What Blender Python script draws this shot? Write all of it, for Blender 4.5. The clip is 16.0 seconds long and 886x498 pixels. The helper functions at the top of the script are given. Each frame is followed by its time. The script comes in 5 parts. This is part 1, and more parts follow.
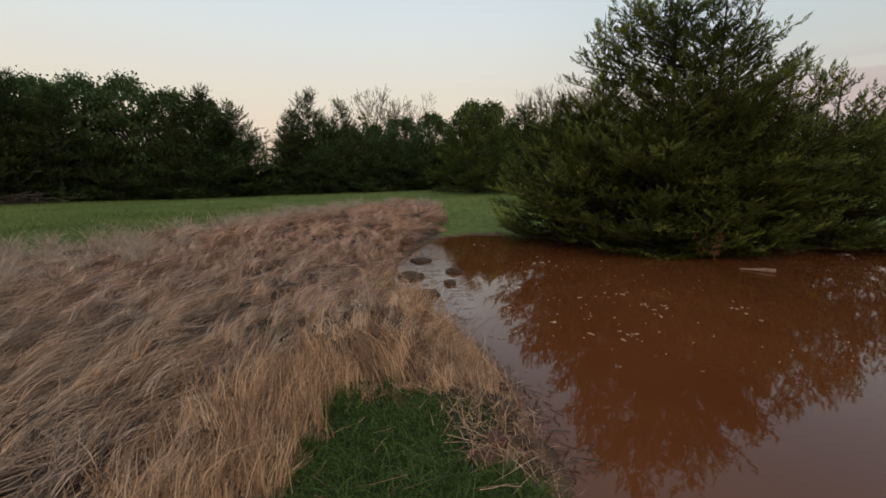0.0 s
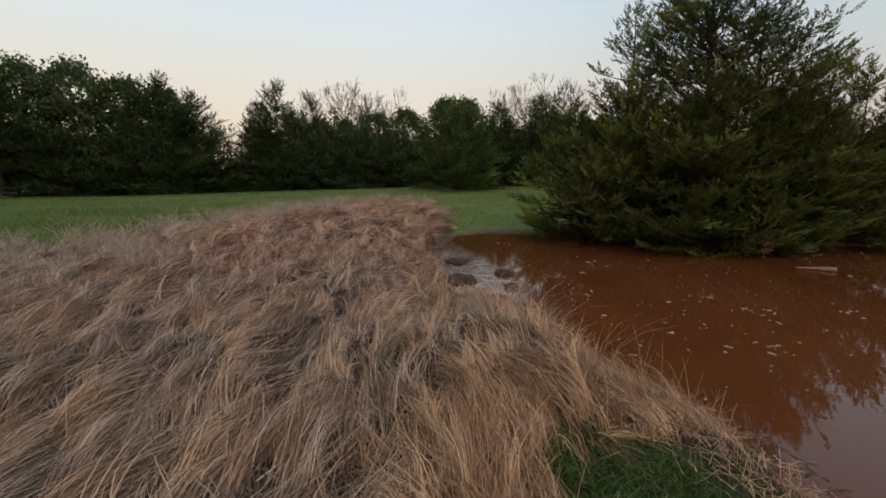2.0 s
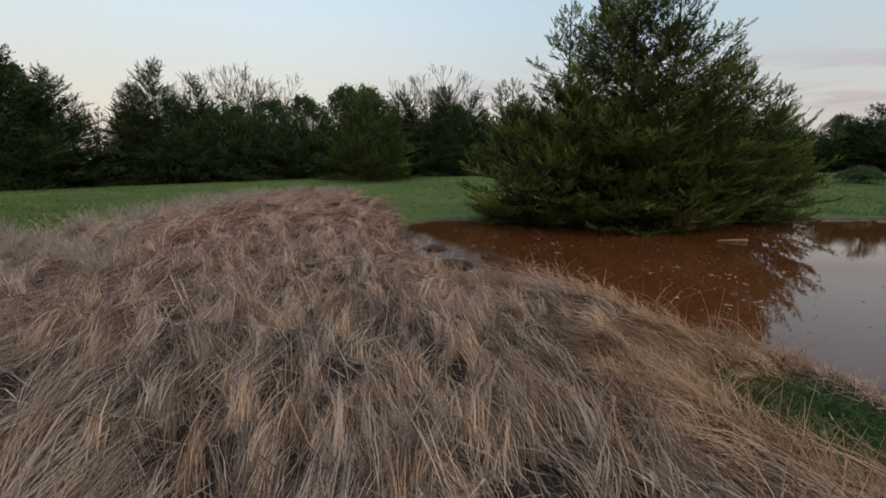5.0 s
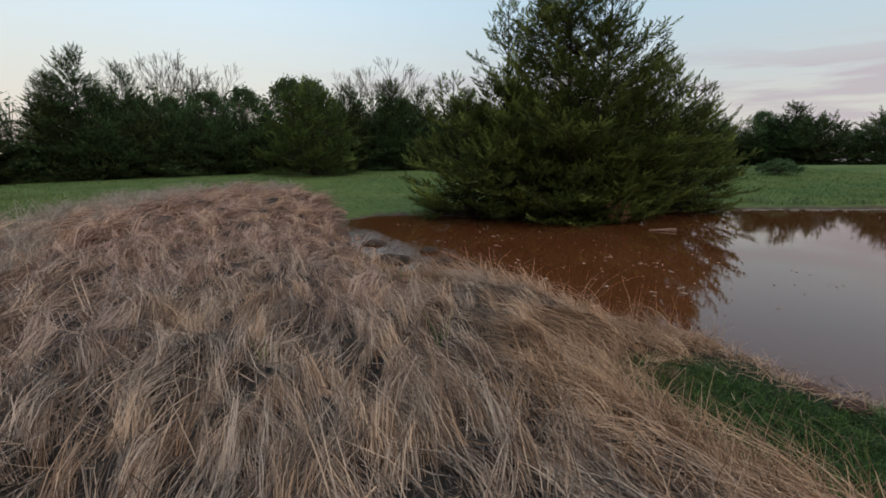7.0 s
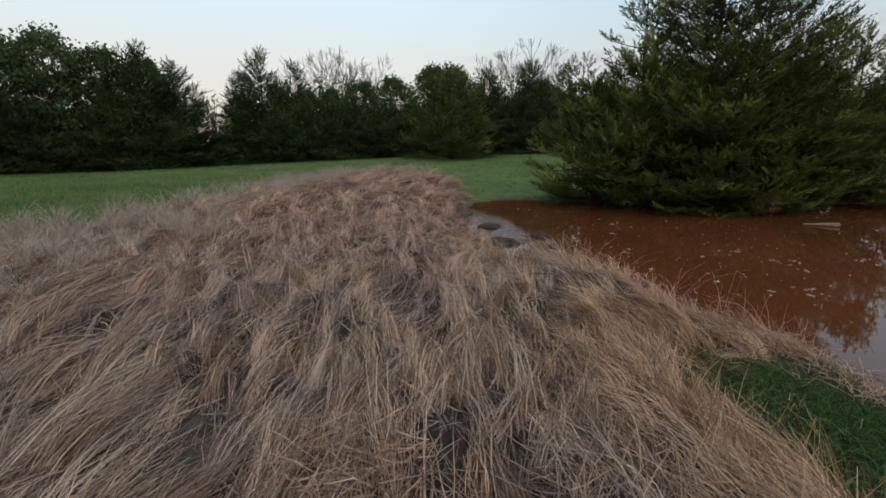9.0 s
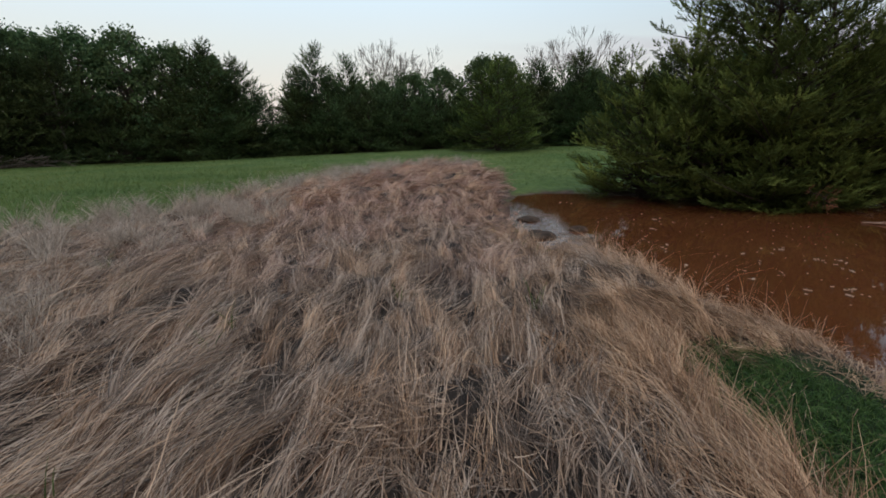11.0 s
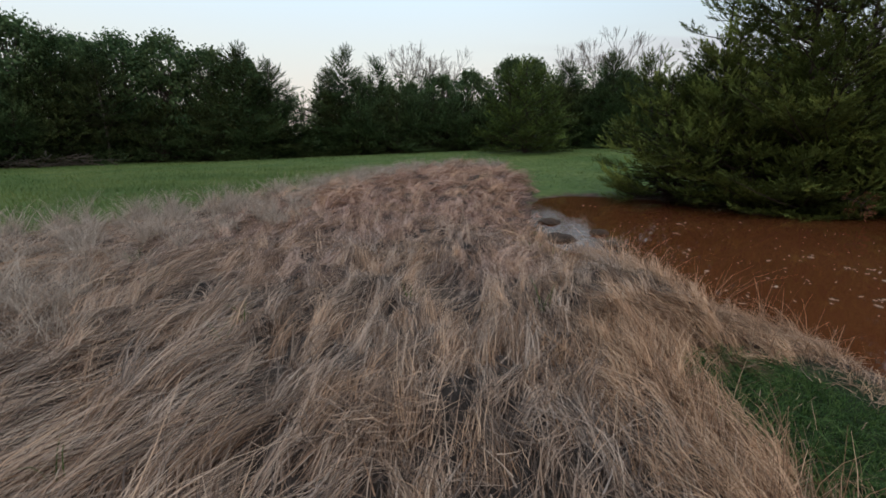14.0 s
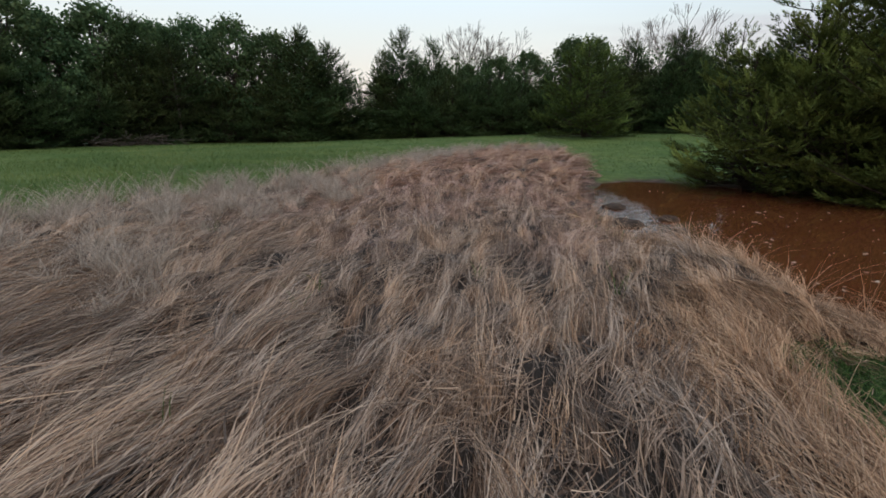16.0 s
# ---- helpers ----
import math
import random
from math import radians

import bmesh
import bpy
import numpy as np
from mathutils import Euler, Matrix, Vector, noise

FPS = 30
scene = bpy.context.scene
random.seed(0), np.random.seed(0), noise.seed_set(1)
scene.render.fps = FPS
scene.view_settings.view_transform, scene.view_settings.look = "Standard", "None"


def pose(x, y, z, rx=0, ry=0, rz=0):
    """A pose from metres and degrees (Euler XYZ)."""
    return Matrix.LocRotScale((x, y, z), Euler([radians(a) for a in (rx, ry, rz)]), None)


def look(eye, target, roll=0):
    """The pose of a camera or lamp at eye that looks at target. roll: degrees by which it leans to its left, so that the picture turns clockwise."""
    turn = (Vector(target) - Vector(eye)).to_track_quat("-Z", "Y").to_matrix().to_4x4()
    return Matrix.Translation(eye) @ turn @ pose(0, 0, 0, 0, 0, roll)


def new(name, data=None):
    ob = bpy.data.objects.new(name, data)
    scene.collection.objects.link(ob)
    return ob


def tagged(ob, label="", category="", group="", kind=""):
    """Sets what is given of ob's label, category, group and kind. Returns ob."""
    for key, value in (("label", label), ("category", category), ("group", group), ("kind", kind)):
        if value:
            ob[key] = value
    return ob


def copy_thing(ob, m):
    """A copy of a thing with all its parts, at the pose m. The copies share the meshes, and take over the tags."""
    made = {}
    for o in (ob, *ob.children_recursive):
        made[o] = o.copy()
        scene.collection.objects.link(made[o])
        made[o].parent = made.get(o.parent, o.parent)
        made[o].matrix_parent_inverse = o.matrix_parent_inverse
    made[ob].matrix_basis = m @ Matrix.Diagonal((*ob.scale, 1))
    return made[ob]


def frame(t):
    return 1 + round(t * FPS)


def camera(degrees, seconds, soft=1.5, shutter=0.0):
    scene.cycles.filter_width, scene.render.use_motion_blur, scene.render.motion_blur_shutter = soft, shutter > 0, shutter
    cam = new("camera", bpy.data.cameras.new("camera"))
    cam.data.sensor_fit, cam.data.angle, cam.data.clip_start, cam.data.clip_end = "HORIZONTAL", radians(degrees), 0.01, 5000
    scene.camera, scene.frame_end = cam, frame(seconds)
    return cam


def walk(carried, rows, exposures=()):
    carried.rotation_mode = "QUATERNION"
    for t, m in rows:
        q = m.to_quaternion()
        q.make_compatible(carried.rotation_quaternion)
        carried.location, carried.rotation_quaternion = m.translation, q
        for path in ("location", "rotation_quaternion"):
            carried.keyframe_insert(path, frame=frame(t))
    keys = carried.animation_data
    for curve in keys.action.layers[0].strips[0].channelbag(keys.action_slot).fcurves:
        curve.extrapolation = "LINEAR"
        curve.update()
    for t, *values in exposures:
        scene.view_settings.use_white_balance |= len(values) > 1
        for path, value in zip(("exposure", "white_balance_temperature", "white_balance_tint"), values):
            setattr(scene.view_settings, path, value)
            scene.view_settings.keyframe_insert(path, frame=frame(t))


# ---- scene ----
cam = camera(87.1, 16.0, soft=1.75)
METRES, EYE, TILT, LEAN, TURN = 5.0, 1.675, -9.1, 0.0, 0.0
ROWS = [
    (0.0, 0.0, 0.0, 0.0, 0.0, 0.0, 0.0),
    (0.5, -0.0572, 0.0553, 0.0032, 0.44, -0.14, -0.17),
    (1.0, -0.1233, 0.1151, 0.0031, -1.04, 0.1, -0.16),
    (1.5, -0.1971, 0.1535, 0.0065, -3.53, 0.17, 0.11),
    (2.0, -0.2747, 0.1881, 0.0031, -4.92, -0.18, 0.27),
    (2.5, -0.3504, 0.2037, 0.0045, -5.44, -0.23, 0.38),
    (3.0, -0.4271, 0.202, 0.0055, -5.89, -0.15, 0.56),
    (3.5, -0.4816, 0.2183, 0.0026, -7.19, -0.27, 0.76),
    (4.0, -0.5313, 0.235, -0.0012, -10.06, -0.71, 1.2),
    (4.5, -0.5684, 0.2271, -0.0025, -13.55, -1.13, 1.77),
    (5.0, -0.579, 0.2259, -0.0041, -18.28, -1.57, 2.58),
    (5.2, -0.5805, 0.2258, -0.0046, -20.75, -1.78, 2.98),
    (6.25, -0.558, 0.2295, -0.0068, -26.5, -2.4, 3.95),
    (7.3, -0.5245, 0.2260, -0.0085, -22.1, -2.62, 3.33),
    (7.5, -0.5211, 0.2195, -0.0086, -20.41, -2.7, 3.11),
    (8.0, -0.5229, 0.1852, -0.0065, -15.51, -3.35, 2.63),
    (8.5, -0.5076, 0.1524, -0.0091, -10.88, -3.8, 2.1),
    (9.0, -0.4758, 0.1282, -0.0095, -7.36, -3.84, 1.63),
    (9.5, -0.4615, 0.1063, -0.0029, -5.02, -4.06, 1.26),
    (10.0, -0.4644, 0.0788, -0.0041, -3.63, -4.46, 1.02),
    (10.2, -0.4655, 0.0715, -0.0044, -3.24, -4.61, 0.96),
    (11.1, -0.4575, 0.0610, -0.0056, -1.34, -4.80, 0.76),
    (11.7, -0.4460, 0.0560, -0.0066, -0.40, -4.56, 0.56),
    (12.3, -0.4355, 0.0530, -0.0073, -0.53, -4.35, 0.44),
    (12.5, -0.4342, 0.0524, -0.0073, -0.82, -4.33, 0.46),
    (13.0, -0.4287, 0.0492, -0.007, -0.72, -4.26, 0.41),
    (13.5, -0.4273, 0.0497, -0.0075, 0.41, -4.33, 0.23),
    (14.0, -0.4296, 0.053, -0.007, 1.84, -4.59, -0.02),
    (14.5, -0.4298, 0.0561, -0.0092, 2.55, -5.12, -0.15),
    (15.0, -0.423, 0.0568, -0.012, 3.29, -5.59, -0.37),
    (15.5, -0.42, 0.0603, -0.0174, 5.22, -5.89, -0.86),
    (16.0, -0.4651, 0.0589, -0.0215, 8.0, -6.48, -1.37),
]
EXPOSURES = [(0.0, 0.16, 6600, 10), (3.5, 0.25, 6150, 10), (5.0, 0.20, 5900, 6.5), (9.0, 0.33, 5650, 4.5), (12.5, 0.35, 5560, 5), (16.0, 0.46, 5560, 5)]
walk(cam, [(t, pose(0, 0, EYE, TILT, LEAN, TURN) @ pose(METRES * x, METRES * y, METRES * z, 90 + pitch, roll, yaw)) for t, x, y, z, yaw, pitch, roll in ROWS], EXPOSURES)

# ---- dusk sky ----
world = bpy.data.worlds.new("dusk")
scene.world = world
world.use_nodes = True
wn, wl = world.node_tree.nodes, world.node_tree.links
background = wn["Background"]
sky = wn.new("ShaderNodeTexSky")
sky.sky_type, sky.sun_disc = "NISHITA", False
sky.sun_elevation, sky.sun_rotation = radians(4), radians(165)
coords = wn.new("ShaderNodeTexCoord")
split = wn.new("ShaderNodeSeparateXYZ")
wl.new(coords.outputs["Generated"], split.inputs[0])
dome = wn.new("ShaderNodeValToRGB")
while len(dome.color_ramp.elements) < 6:
    dome.color_ramp.elements.new(0.5)
for e, (at, c) in zip(dome.color_ramp.elements, [
        (0.0, (0.78, 0.59, 0.45)), (0.10, (0.75, 0.64, 0.52)), (0.16, (0.72, 0.67, 0.58)),
        (0.26, (0.67, 0.71, 0.71)), (0.38, (0.58, 0.69, 0.77)), (1.0, (0.44, 0.52, 0.60))]):
    e.position, e.color = at, (*c, 1)
wl.new(split.outputs["Z"], dome.inputs[0])
cool = wn.new("ShaderNodeValToRGB")
while len(cool.color_ramp.elements) < 6:
    cool.color_ramp.elements.new(0.5)
for e, (at, c) in zip(cool.color_ramp.elements, [
        (0.0, (0.62, 0.50, 0.43)), (0.10, (0.62, 0.55, 0.47)), (0.18, (0.56, 0.56, 0.53)),
        (0.28, (0.50, 0.58, 0.61)), (0.42, (0.45, 0.56, 0.66)), (1.0, (0.44, 0.52, 0.60))]):
    e.position, e.color = at, (*c, 1)
wl.new(split.outputs["Z"], cool.inputs[0])
turned = wn.new("ShaderNodeMapRange")
turned.interpolation_type = "SMOOTHSTEP"
turned.inputs["From Min"].default_value, turned.inputs["From Max"].default_value = -0.05, 0.75
wl.new(split.outputs["X"], turned.inputs["Value"])
round_sky = wn.new("ShaderNodeMixRGB")
wl.new(turned.outputs[0], round_sky.inputs["Fac"])
wl.new(dome.outputs[0], round_sky.inputs["Color1"])
wl.new(cool.outputs[0], round_sky.inputs["Color2"])
# low streaks of cloud, stretched along the horizon
stretch = wn.new("ShaderNodeMapping")
stretch.inputs["Scale"].default_value = (2.2, 2.2, 20)
wl.new(coords.outputs["Generated"], stretch.inputs[0])
streak = wn.new("ShaderNodeTexNoise")
streak.inputs["Scale"].default_value, streak.inputs["Detail"].default_value = 1.6, 6
wl.new(stretch.outputs[0], streak.inputs["Vector"])
thin = wn.new("ShaderNodeMapRange")
thin.inputs["From Min"].default_value, thin.inputs["From Max"].default_value = 0.46, 0.56
thin.inputs["To Max"].default_value = 0.78
wl.new(streak.outputs[0], thin.inputs["Value"])
low = wn.new("ShaderNodeMapRange")
low.inputs["From Min"].default_value, low.inputs["From Max"].default_value = 0.20, 0.14
wl.new(split.outputs["Z"], low.inputs["Value"])
amount = wn.new("ShaderNodeMath")
amount.operation = "MULTIPLY"
wl.new(thin.outputs[0], amount.inputs[0])
wl.new(low.outputs[0], amount.inputs[1])
east = wn.new("ShaderNodeMath")
east.operation = "MULTIPLY"
wl.new(amount.outputs[0], east.inputs[0])
wl.new(turned.outputs[0], east.inputs[1])
clouds = wn.new("ShaderNodeMixRGB")
clouds.inputs["Color2"].default_value = (0.49, 0.39, 0.39, 1)
wl.new(east.outputs[0], clouds.inputs["Fac"])
wl.new(round_sky.outputs[0], clouds.inputs["Color1"])
dim = wn.new("ShaderNodeMixRGB")
dim.blend_type = "MULTIPLY"
dim.inputs["Fac"].default_value, dim.inputs["Color2"].default_value = 1, (0.1, 0.1, 0.1, 1)
wl.new(sky.outputs[0], dim.inputs["Color1"])
both = wn.new("ShaderNodeMixRGB")
both.inputs["Fac"].default_value = 0.95
wl.new(dim.outputs[0], both.inputs["Color1"])
wl.new(clouds.outputs[0], both.inputs["Color2"])
wl.new(both.outputs[0], background.inputs["Color"])
background.inputs["Strength"].default_value = 1.0

sun = new("afterglow_sun", bpy.data.lights.new("afterglow_sun", "SUN"))
sun.data.energy, sun.data.angle, sun.data.color = 0.75, radians(50), (1.0, 0.78, 0.60)
sun.matrix_world = look((6, -12, 22), (0, 8, 0))


# ---- materials ----
def material(name, stops, scale=4.0, detail=6.0, rough=0.8, bump=0.0, bump_scale=40.0, island=0.0, stretch=(1, 1, 1), spec=0.3, through_light=0.0, patch=None, patch_scale=1.0, growth_shade=False):
    """Noise-driven colour ramp, a second larger patch colour, per-blade variation and fine relief."""
    m = bpy.data.materials.new(name)
    m.use_nodes = True
    n, l = m.node_tree.nodes, m.node_tree.links
    p = n["Principled BSDF"]
    p.inputs["Roughness"].default_value = rough
    p.inputs["Specular IOR Level"].default_value = spec
    geo = n.new("ShaderNodeNewGeometry")
    place = n.new("ShaderNodeMapping")
    place.inputs["Scale"].default_value = stretch
    l.new(geo.outputs["Position"], place.inputs[0])
    grain = n.new("ShaderNodeTexNoise")
    grain.inputs["Scale"].default_value, grain.inputs["Detail"].default_value = scale, detail
    l.new(place.outputs[0], grain.inputs["Vector"])
    value = grain.outputs[0]
    if island:
        mix = n.new("ShaderNodeMix")
        mix.inputs[0].default_value = island
        l.new(value, mix.inputs[2])
        l.new(geo.outputs["Random Per Island"], mix.inputs[3])
        value = mix.outputs[0]
    ramp = n.new("ShaderNodeValToRGB")
    while len(ramp.color_ramp.elements) < len(stops):
        ramp.color_ramp.elements.new(0.5)
    for e, (at, c) in zip(ramp.color_ramp.elements, stops):
        e.position, e.color = at, (*c, 1)
    l.new(value, ramp.inputs[0])
    colour = ramp.outputs[0]
    if patch:
        wide = n.new("ShaderNodeTexNoise")
        wide.inputs["Scale"].default_value, wide.inputs["Detail"].default_value = patch_scale, 3
        l.new(geo.outputs["Position"], wide.inputs["Vector"])
        step = n.new("ShaderNodeMapRange")
        step.inputs["From Min"].default_value, step.inputs["From Max"].default_value = 0.42, 0.62
        l.new(wide.outputs[0], step.inputs["Value"])
        tint = n.new("ShaderNodeMixRGB")
        tint.blend_type = "MULTIPLY"
        tint.inputs["Color2"].default_value = (*patch, 1)
        l.new(step.outputs[0], tint.inputs["Fac"])
        l.new(colour, tint.inputs["Color1"])
        colour = tint.outputs[0]
    # pale new tips, and shade inside the crown painted as darker colour
    if growth_shade:
        age_shade = n.new("ShaderNodeAttribute")
        age_shade.attribute_name = "growth_shade"
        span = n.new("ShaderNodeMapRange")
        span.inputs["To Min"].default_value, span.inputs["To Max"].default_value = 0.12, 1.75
        l.new(age_shade.outputs["Fac"], span.inputs["Value"])
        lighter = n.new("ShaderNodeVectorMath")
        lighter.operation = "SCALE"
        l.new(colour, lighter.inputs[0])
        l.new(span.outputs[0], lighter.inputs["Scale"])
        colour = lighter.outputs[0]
    l.new(colour, p.inputs["Base Color"])
    if bump:
        fine = n.new("ShaderNodeTexNoise")
        fine.inputs["Scale"].default_value, fine.inputs["Detail"].default_value = bump_scale, 5
        l.new(place.outputs[0], fine.inputs["Vector"])
        b = n.new("ShaderNodeBump")
        b.inputs["Strength"].default_value, b.inputs["Distance"].default_value = bump, 0.03
        l.new(fine.outputs[0], b.inputs["Height"])
        l.new(b.outputs[0], p.inputs["Normal"])
    if through_light:
        thin_leaf = n.new("ShaderNodeBsdfTranslucent")
        l.new(colour, thin_leaf.inputs[0])
        blend = n.new("ShaderNodeMixShader")
        blend.inputs[0].default_value = through_light
        l.new(p.outputs[0], blend.inputs[1])
        l.new(thin_leaf.outputs[0], blend.inputs[2])
        l.new(blend.outputs[0], n["Material Output"].inputs[0])
    return m


def straw_material():
    """Dead grass: tone, goldness and russet of each lock are stored on the blades; the tone also holds painted shade.
    """
    m = bpy.data.materials.new("dead_straw")
    m.use_nodes = True
    n, l = m.node_tree.nodes, m.node_tree.links
    p = n["Principled BSDF"]
    p.inputs["Roughness"].default_value, p.inputs["Specular IOR Level"].default_value = 0.7, 0.25
    kind = n.new("ShaderNodeAttribute")
    kind.attribute_name = "tone"
    parts = n.new("ShaderNodeSeparateColor")
    l.new(kind.outputs["Color"], parts.inputs[0])

    def ramp(a, b, c):
        r = n.new("ShaderNodeValToRGB")
        r.color_ramp.elements.new(0.5)
        for e, (at, col) in zip(r.color_ramp.elements, ((0.05, a), (0.5, b), (0.95, c))):
            e.position, e.color = at, (*col, 1)
        l.new(parts.outputs[0], r.inputs[0])
        return r.outputs[0]

    def over(fac, a, b):
        x = n.new("ShaderNodeMixRGB")
        l.new(fac, x.inputs["Fac"])
        l.new(a, x.inputs["Color1"])
        l.new(b, x.inputs["Color2"])
        return x.outputs[0]
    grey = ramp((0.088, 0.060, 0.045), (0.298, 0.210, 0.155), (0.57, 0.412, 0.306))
    gold = ramp((0.16, 0.082, 0.042), (0.44, 0.246, 0.134), (0.68, 0.42, 0.245))
    russet = ramp((0.18, 0.095, 0.070), (0.41, 0.236, 0.175), (0.60, 0.385, 0.29))
    colour = over(parts.outputs[1], over(parts.outputs[2], grey, russet), gold)
    l.new(colour, p.inputs["Base Color"])
    thin_leaf = n.new("ShaderNodeBsdfTranslucent")
    l.new(colour, thin_leaf.inputs[0])
    blend = n.new("ShaderNodeMixShader")
    blend.inputs[0].default_value = 0.08
    l.new(p.outputs[0], blend.inputs[1])
    l.new(thin_leaf.outputs[0], blend.inputs[2])
    l.new(blend.outputs[0], n["Material Output"].inputs[0])
    return m


STRAW = straw_material()
SEED = material("pale_seed_grass", [(0.2, (0.24, 0.18, 0.135)), (0.8, (0.64, 0.50, 0.39))], scale=5, rough=0.8, island=0.55, through_light=0.25)
# litter colour darkened to put shade into the gaps between tussocks
LITTER_SHADE = material("shaded_litter", [(0.3, (0.024, 0.016, 0.011)), (0.7, (0.065, 0.043, 0.030))], scale=9, rough=0.95, bump=1.0, bump_scale=60, stretch=(3, 0.6, 1))
LAWN = material("lawn_blade", [(0.15, (0.024, 0.046, 0.010)), (0.5, (0.062, 0.108, 0.022)), (0.85, (0.145, 0.192, 0.05))], scale=16, rough=0.6, spec=0.15, island=0.75, through_light=0.3)
FIELD = material("field_blade", [(0.15, (0.056, 0.090, 0.025)), (0.5, (0.105, 0.148, 0.043)), (0.85, (0.18, 0.205, 0.075))], scale=0.4, rough=0.7, spec=0.12, island=0.45, through_light=0.3, patch=(1.5, 1.3, 1.25), patch_scale=0.3)
SOIL = material("red_clay", [(0.3, (0.045, 0.016, 0.011)), (0.55, (0.075, 0.028, 0.019)), (0.8, (0.10, 0.05, 0.036))], scale=5, rough=0.75, bump=0.6, bump_scale=25)
# foliage colours are scaled by tip growth and by painted crown shade
CEDAR = material("cedar_foliage", [(0.2, (0.040, 0.048, 0.013)), (0.5, (0.115, 0.134, 0.030)), (0.8, (0.29, 0.305, 0.068))], scale=1.6, detail=3, rough=0.75, spec=0.1, island=0.08, through_light=0.25, growth_shade=True)
CEDAR_FAR = material("far_cedar_foliage", [(0.2, (0.032, 0.050, 0.020)), (0.55, (0.070, 0.102, 0.036)), (0.85, (0.13, 0.16, 0.06))], scale=0.5, detail=4, rough=0.75, spec=0.1, island=0.3, through_light=0.25, patch=(1.0, 0.8, 0.75), patch_scale=0.22, growth_shade=True)
BUSH = material("bush_foliage", [(0.2, (0.048, 0.066, 0.016)), (0.55, (0.10, 0.126, 0.028)), (0.85, (0.17, 0.185, 0.045))], scale=0.9, detail=4, rough=0.75, spec=0.1, island=0.3, through_light=0.25, growth_shade=True)
LEAF = material("broad_leaf", [(0.2, (0.036, 0.068, 0.026)), (0.5, (0.078, 0.120, 0.048)), (0.85, (0.17, 0.22, 0.09))], scale=0.5, detail=4, rough=0.7, spec=0.12, island=0.35, through_light=0.3, patch=(1.0, 0.85, 0.8), patch_scale=0.2)
BARK = material("grey_brown_bark", [(0.3, (0.05, 0.036, 0.028)), (0.7, (0.14, 0.105, 0.08))], scale=14, rough=0.9, bump=0.8, bump_scale=30, stretch=(1, 1, 0.2))
CEDAR_BARK = material("dark_cedar_bark", [(0.3, (0.022, 0.016, 0.012)), (0.7, (0.07, 0.048, 0.035))], scale=14, rough=0.95, spec=0.1, bump=0.8, bump_scale=30, stretch=(1, 1, 0.2))
PALE_BARK = material("pale_bare_bark", [(0.3, (0.17, 0.135, 0.11)), (0.7, (0.30, 0.25, 0.21))], scale=6, rough=0.9)
DEAD = material("dead_rust_foliage", [(0.3, (0.12, 0.045, 0.02)), (0.7, (0.26, 0.10, 0.045))], scale=8, rough=0.85, island=0.5)
DRIFT = material("wet_driftwood", [(0.3, (0.17, 0.085, 0.05)), (0.7, (0.36, 0.21, 0.135))], scale=18, rough=0.6, bump=0.6, bump_scale=60, stretch=(0.3, 2, 2))
ROCK = material("muddy_stone", [(0.3, (0.035, 0.022, 0.015)), (0.7, (0.10, 0.065, 0.045))], scale=9, rough=0.95, spec=0.1, bump=1.0, bump_scale=24)
FOAM = material("pale_foam_scum", [(0.3, (0.16, 0.115, 0.075)), (0.7, (0.40, 0.32, 0.23))], scale=30, rough=0.7, island=0.5)
SEDGE = material("grey_green_weed", [(0.2, (0.07, 0.10, 0.035)), (0.8, (0.17, 0.205, 0.085))], scale=2, rough=0.7, island=0.5, through_light=0.2)


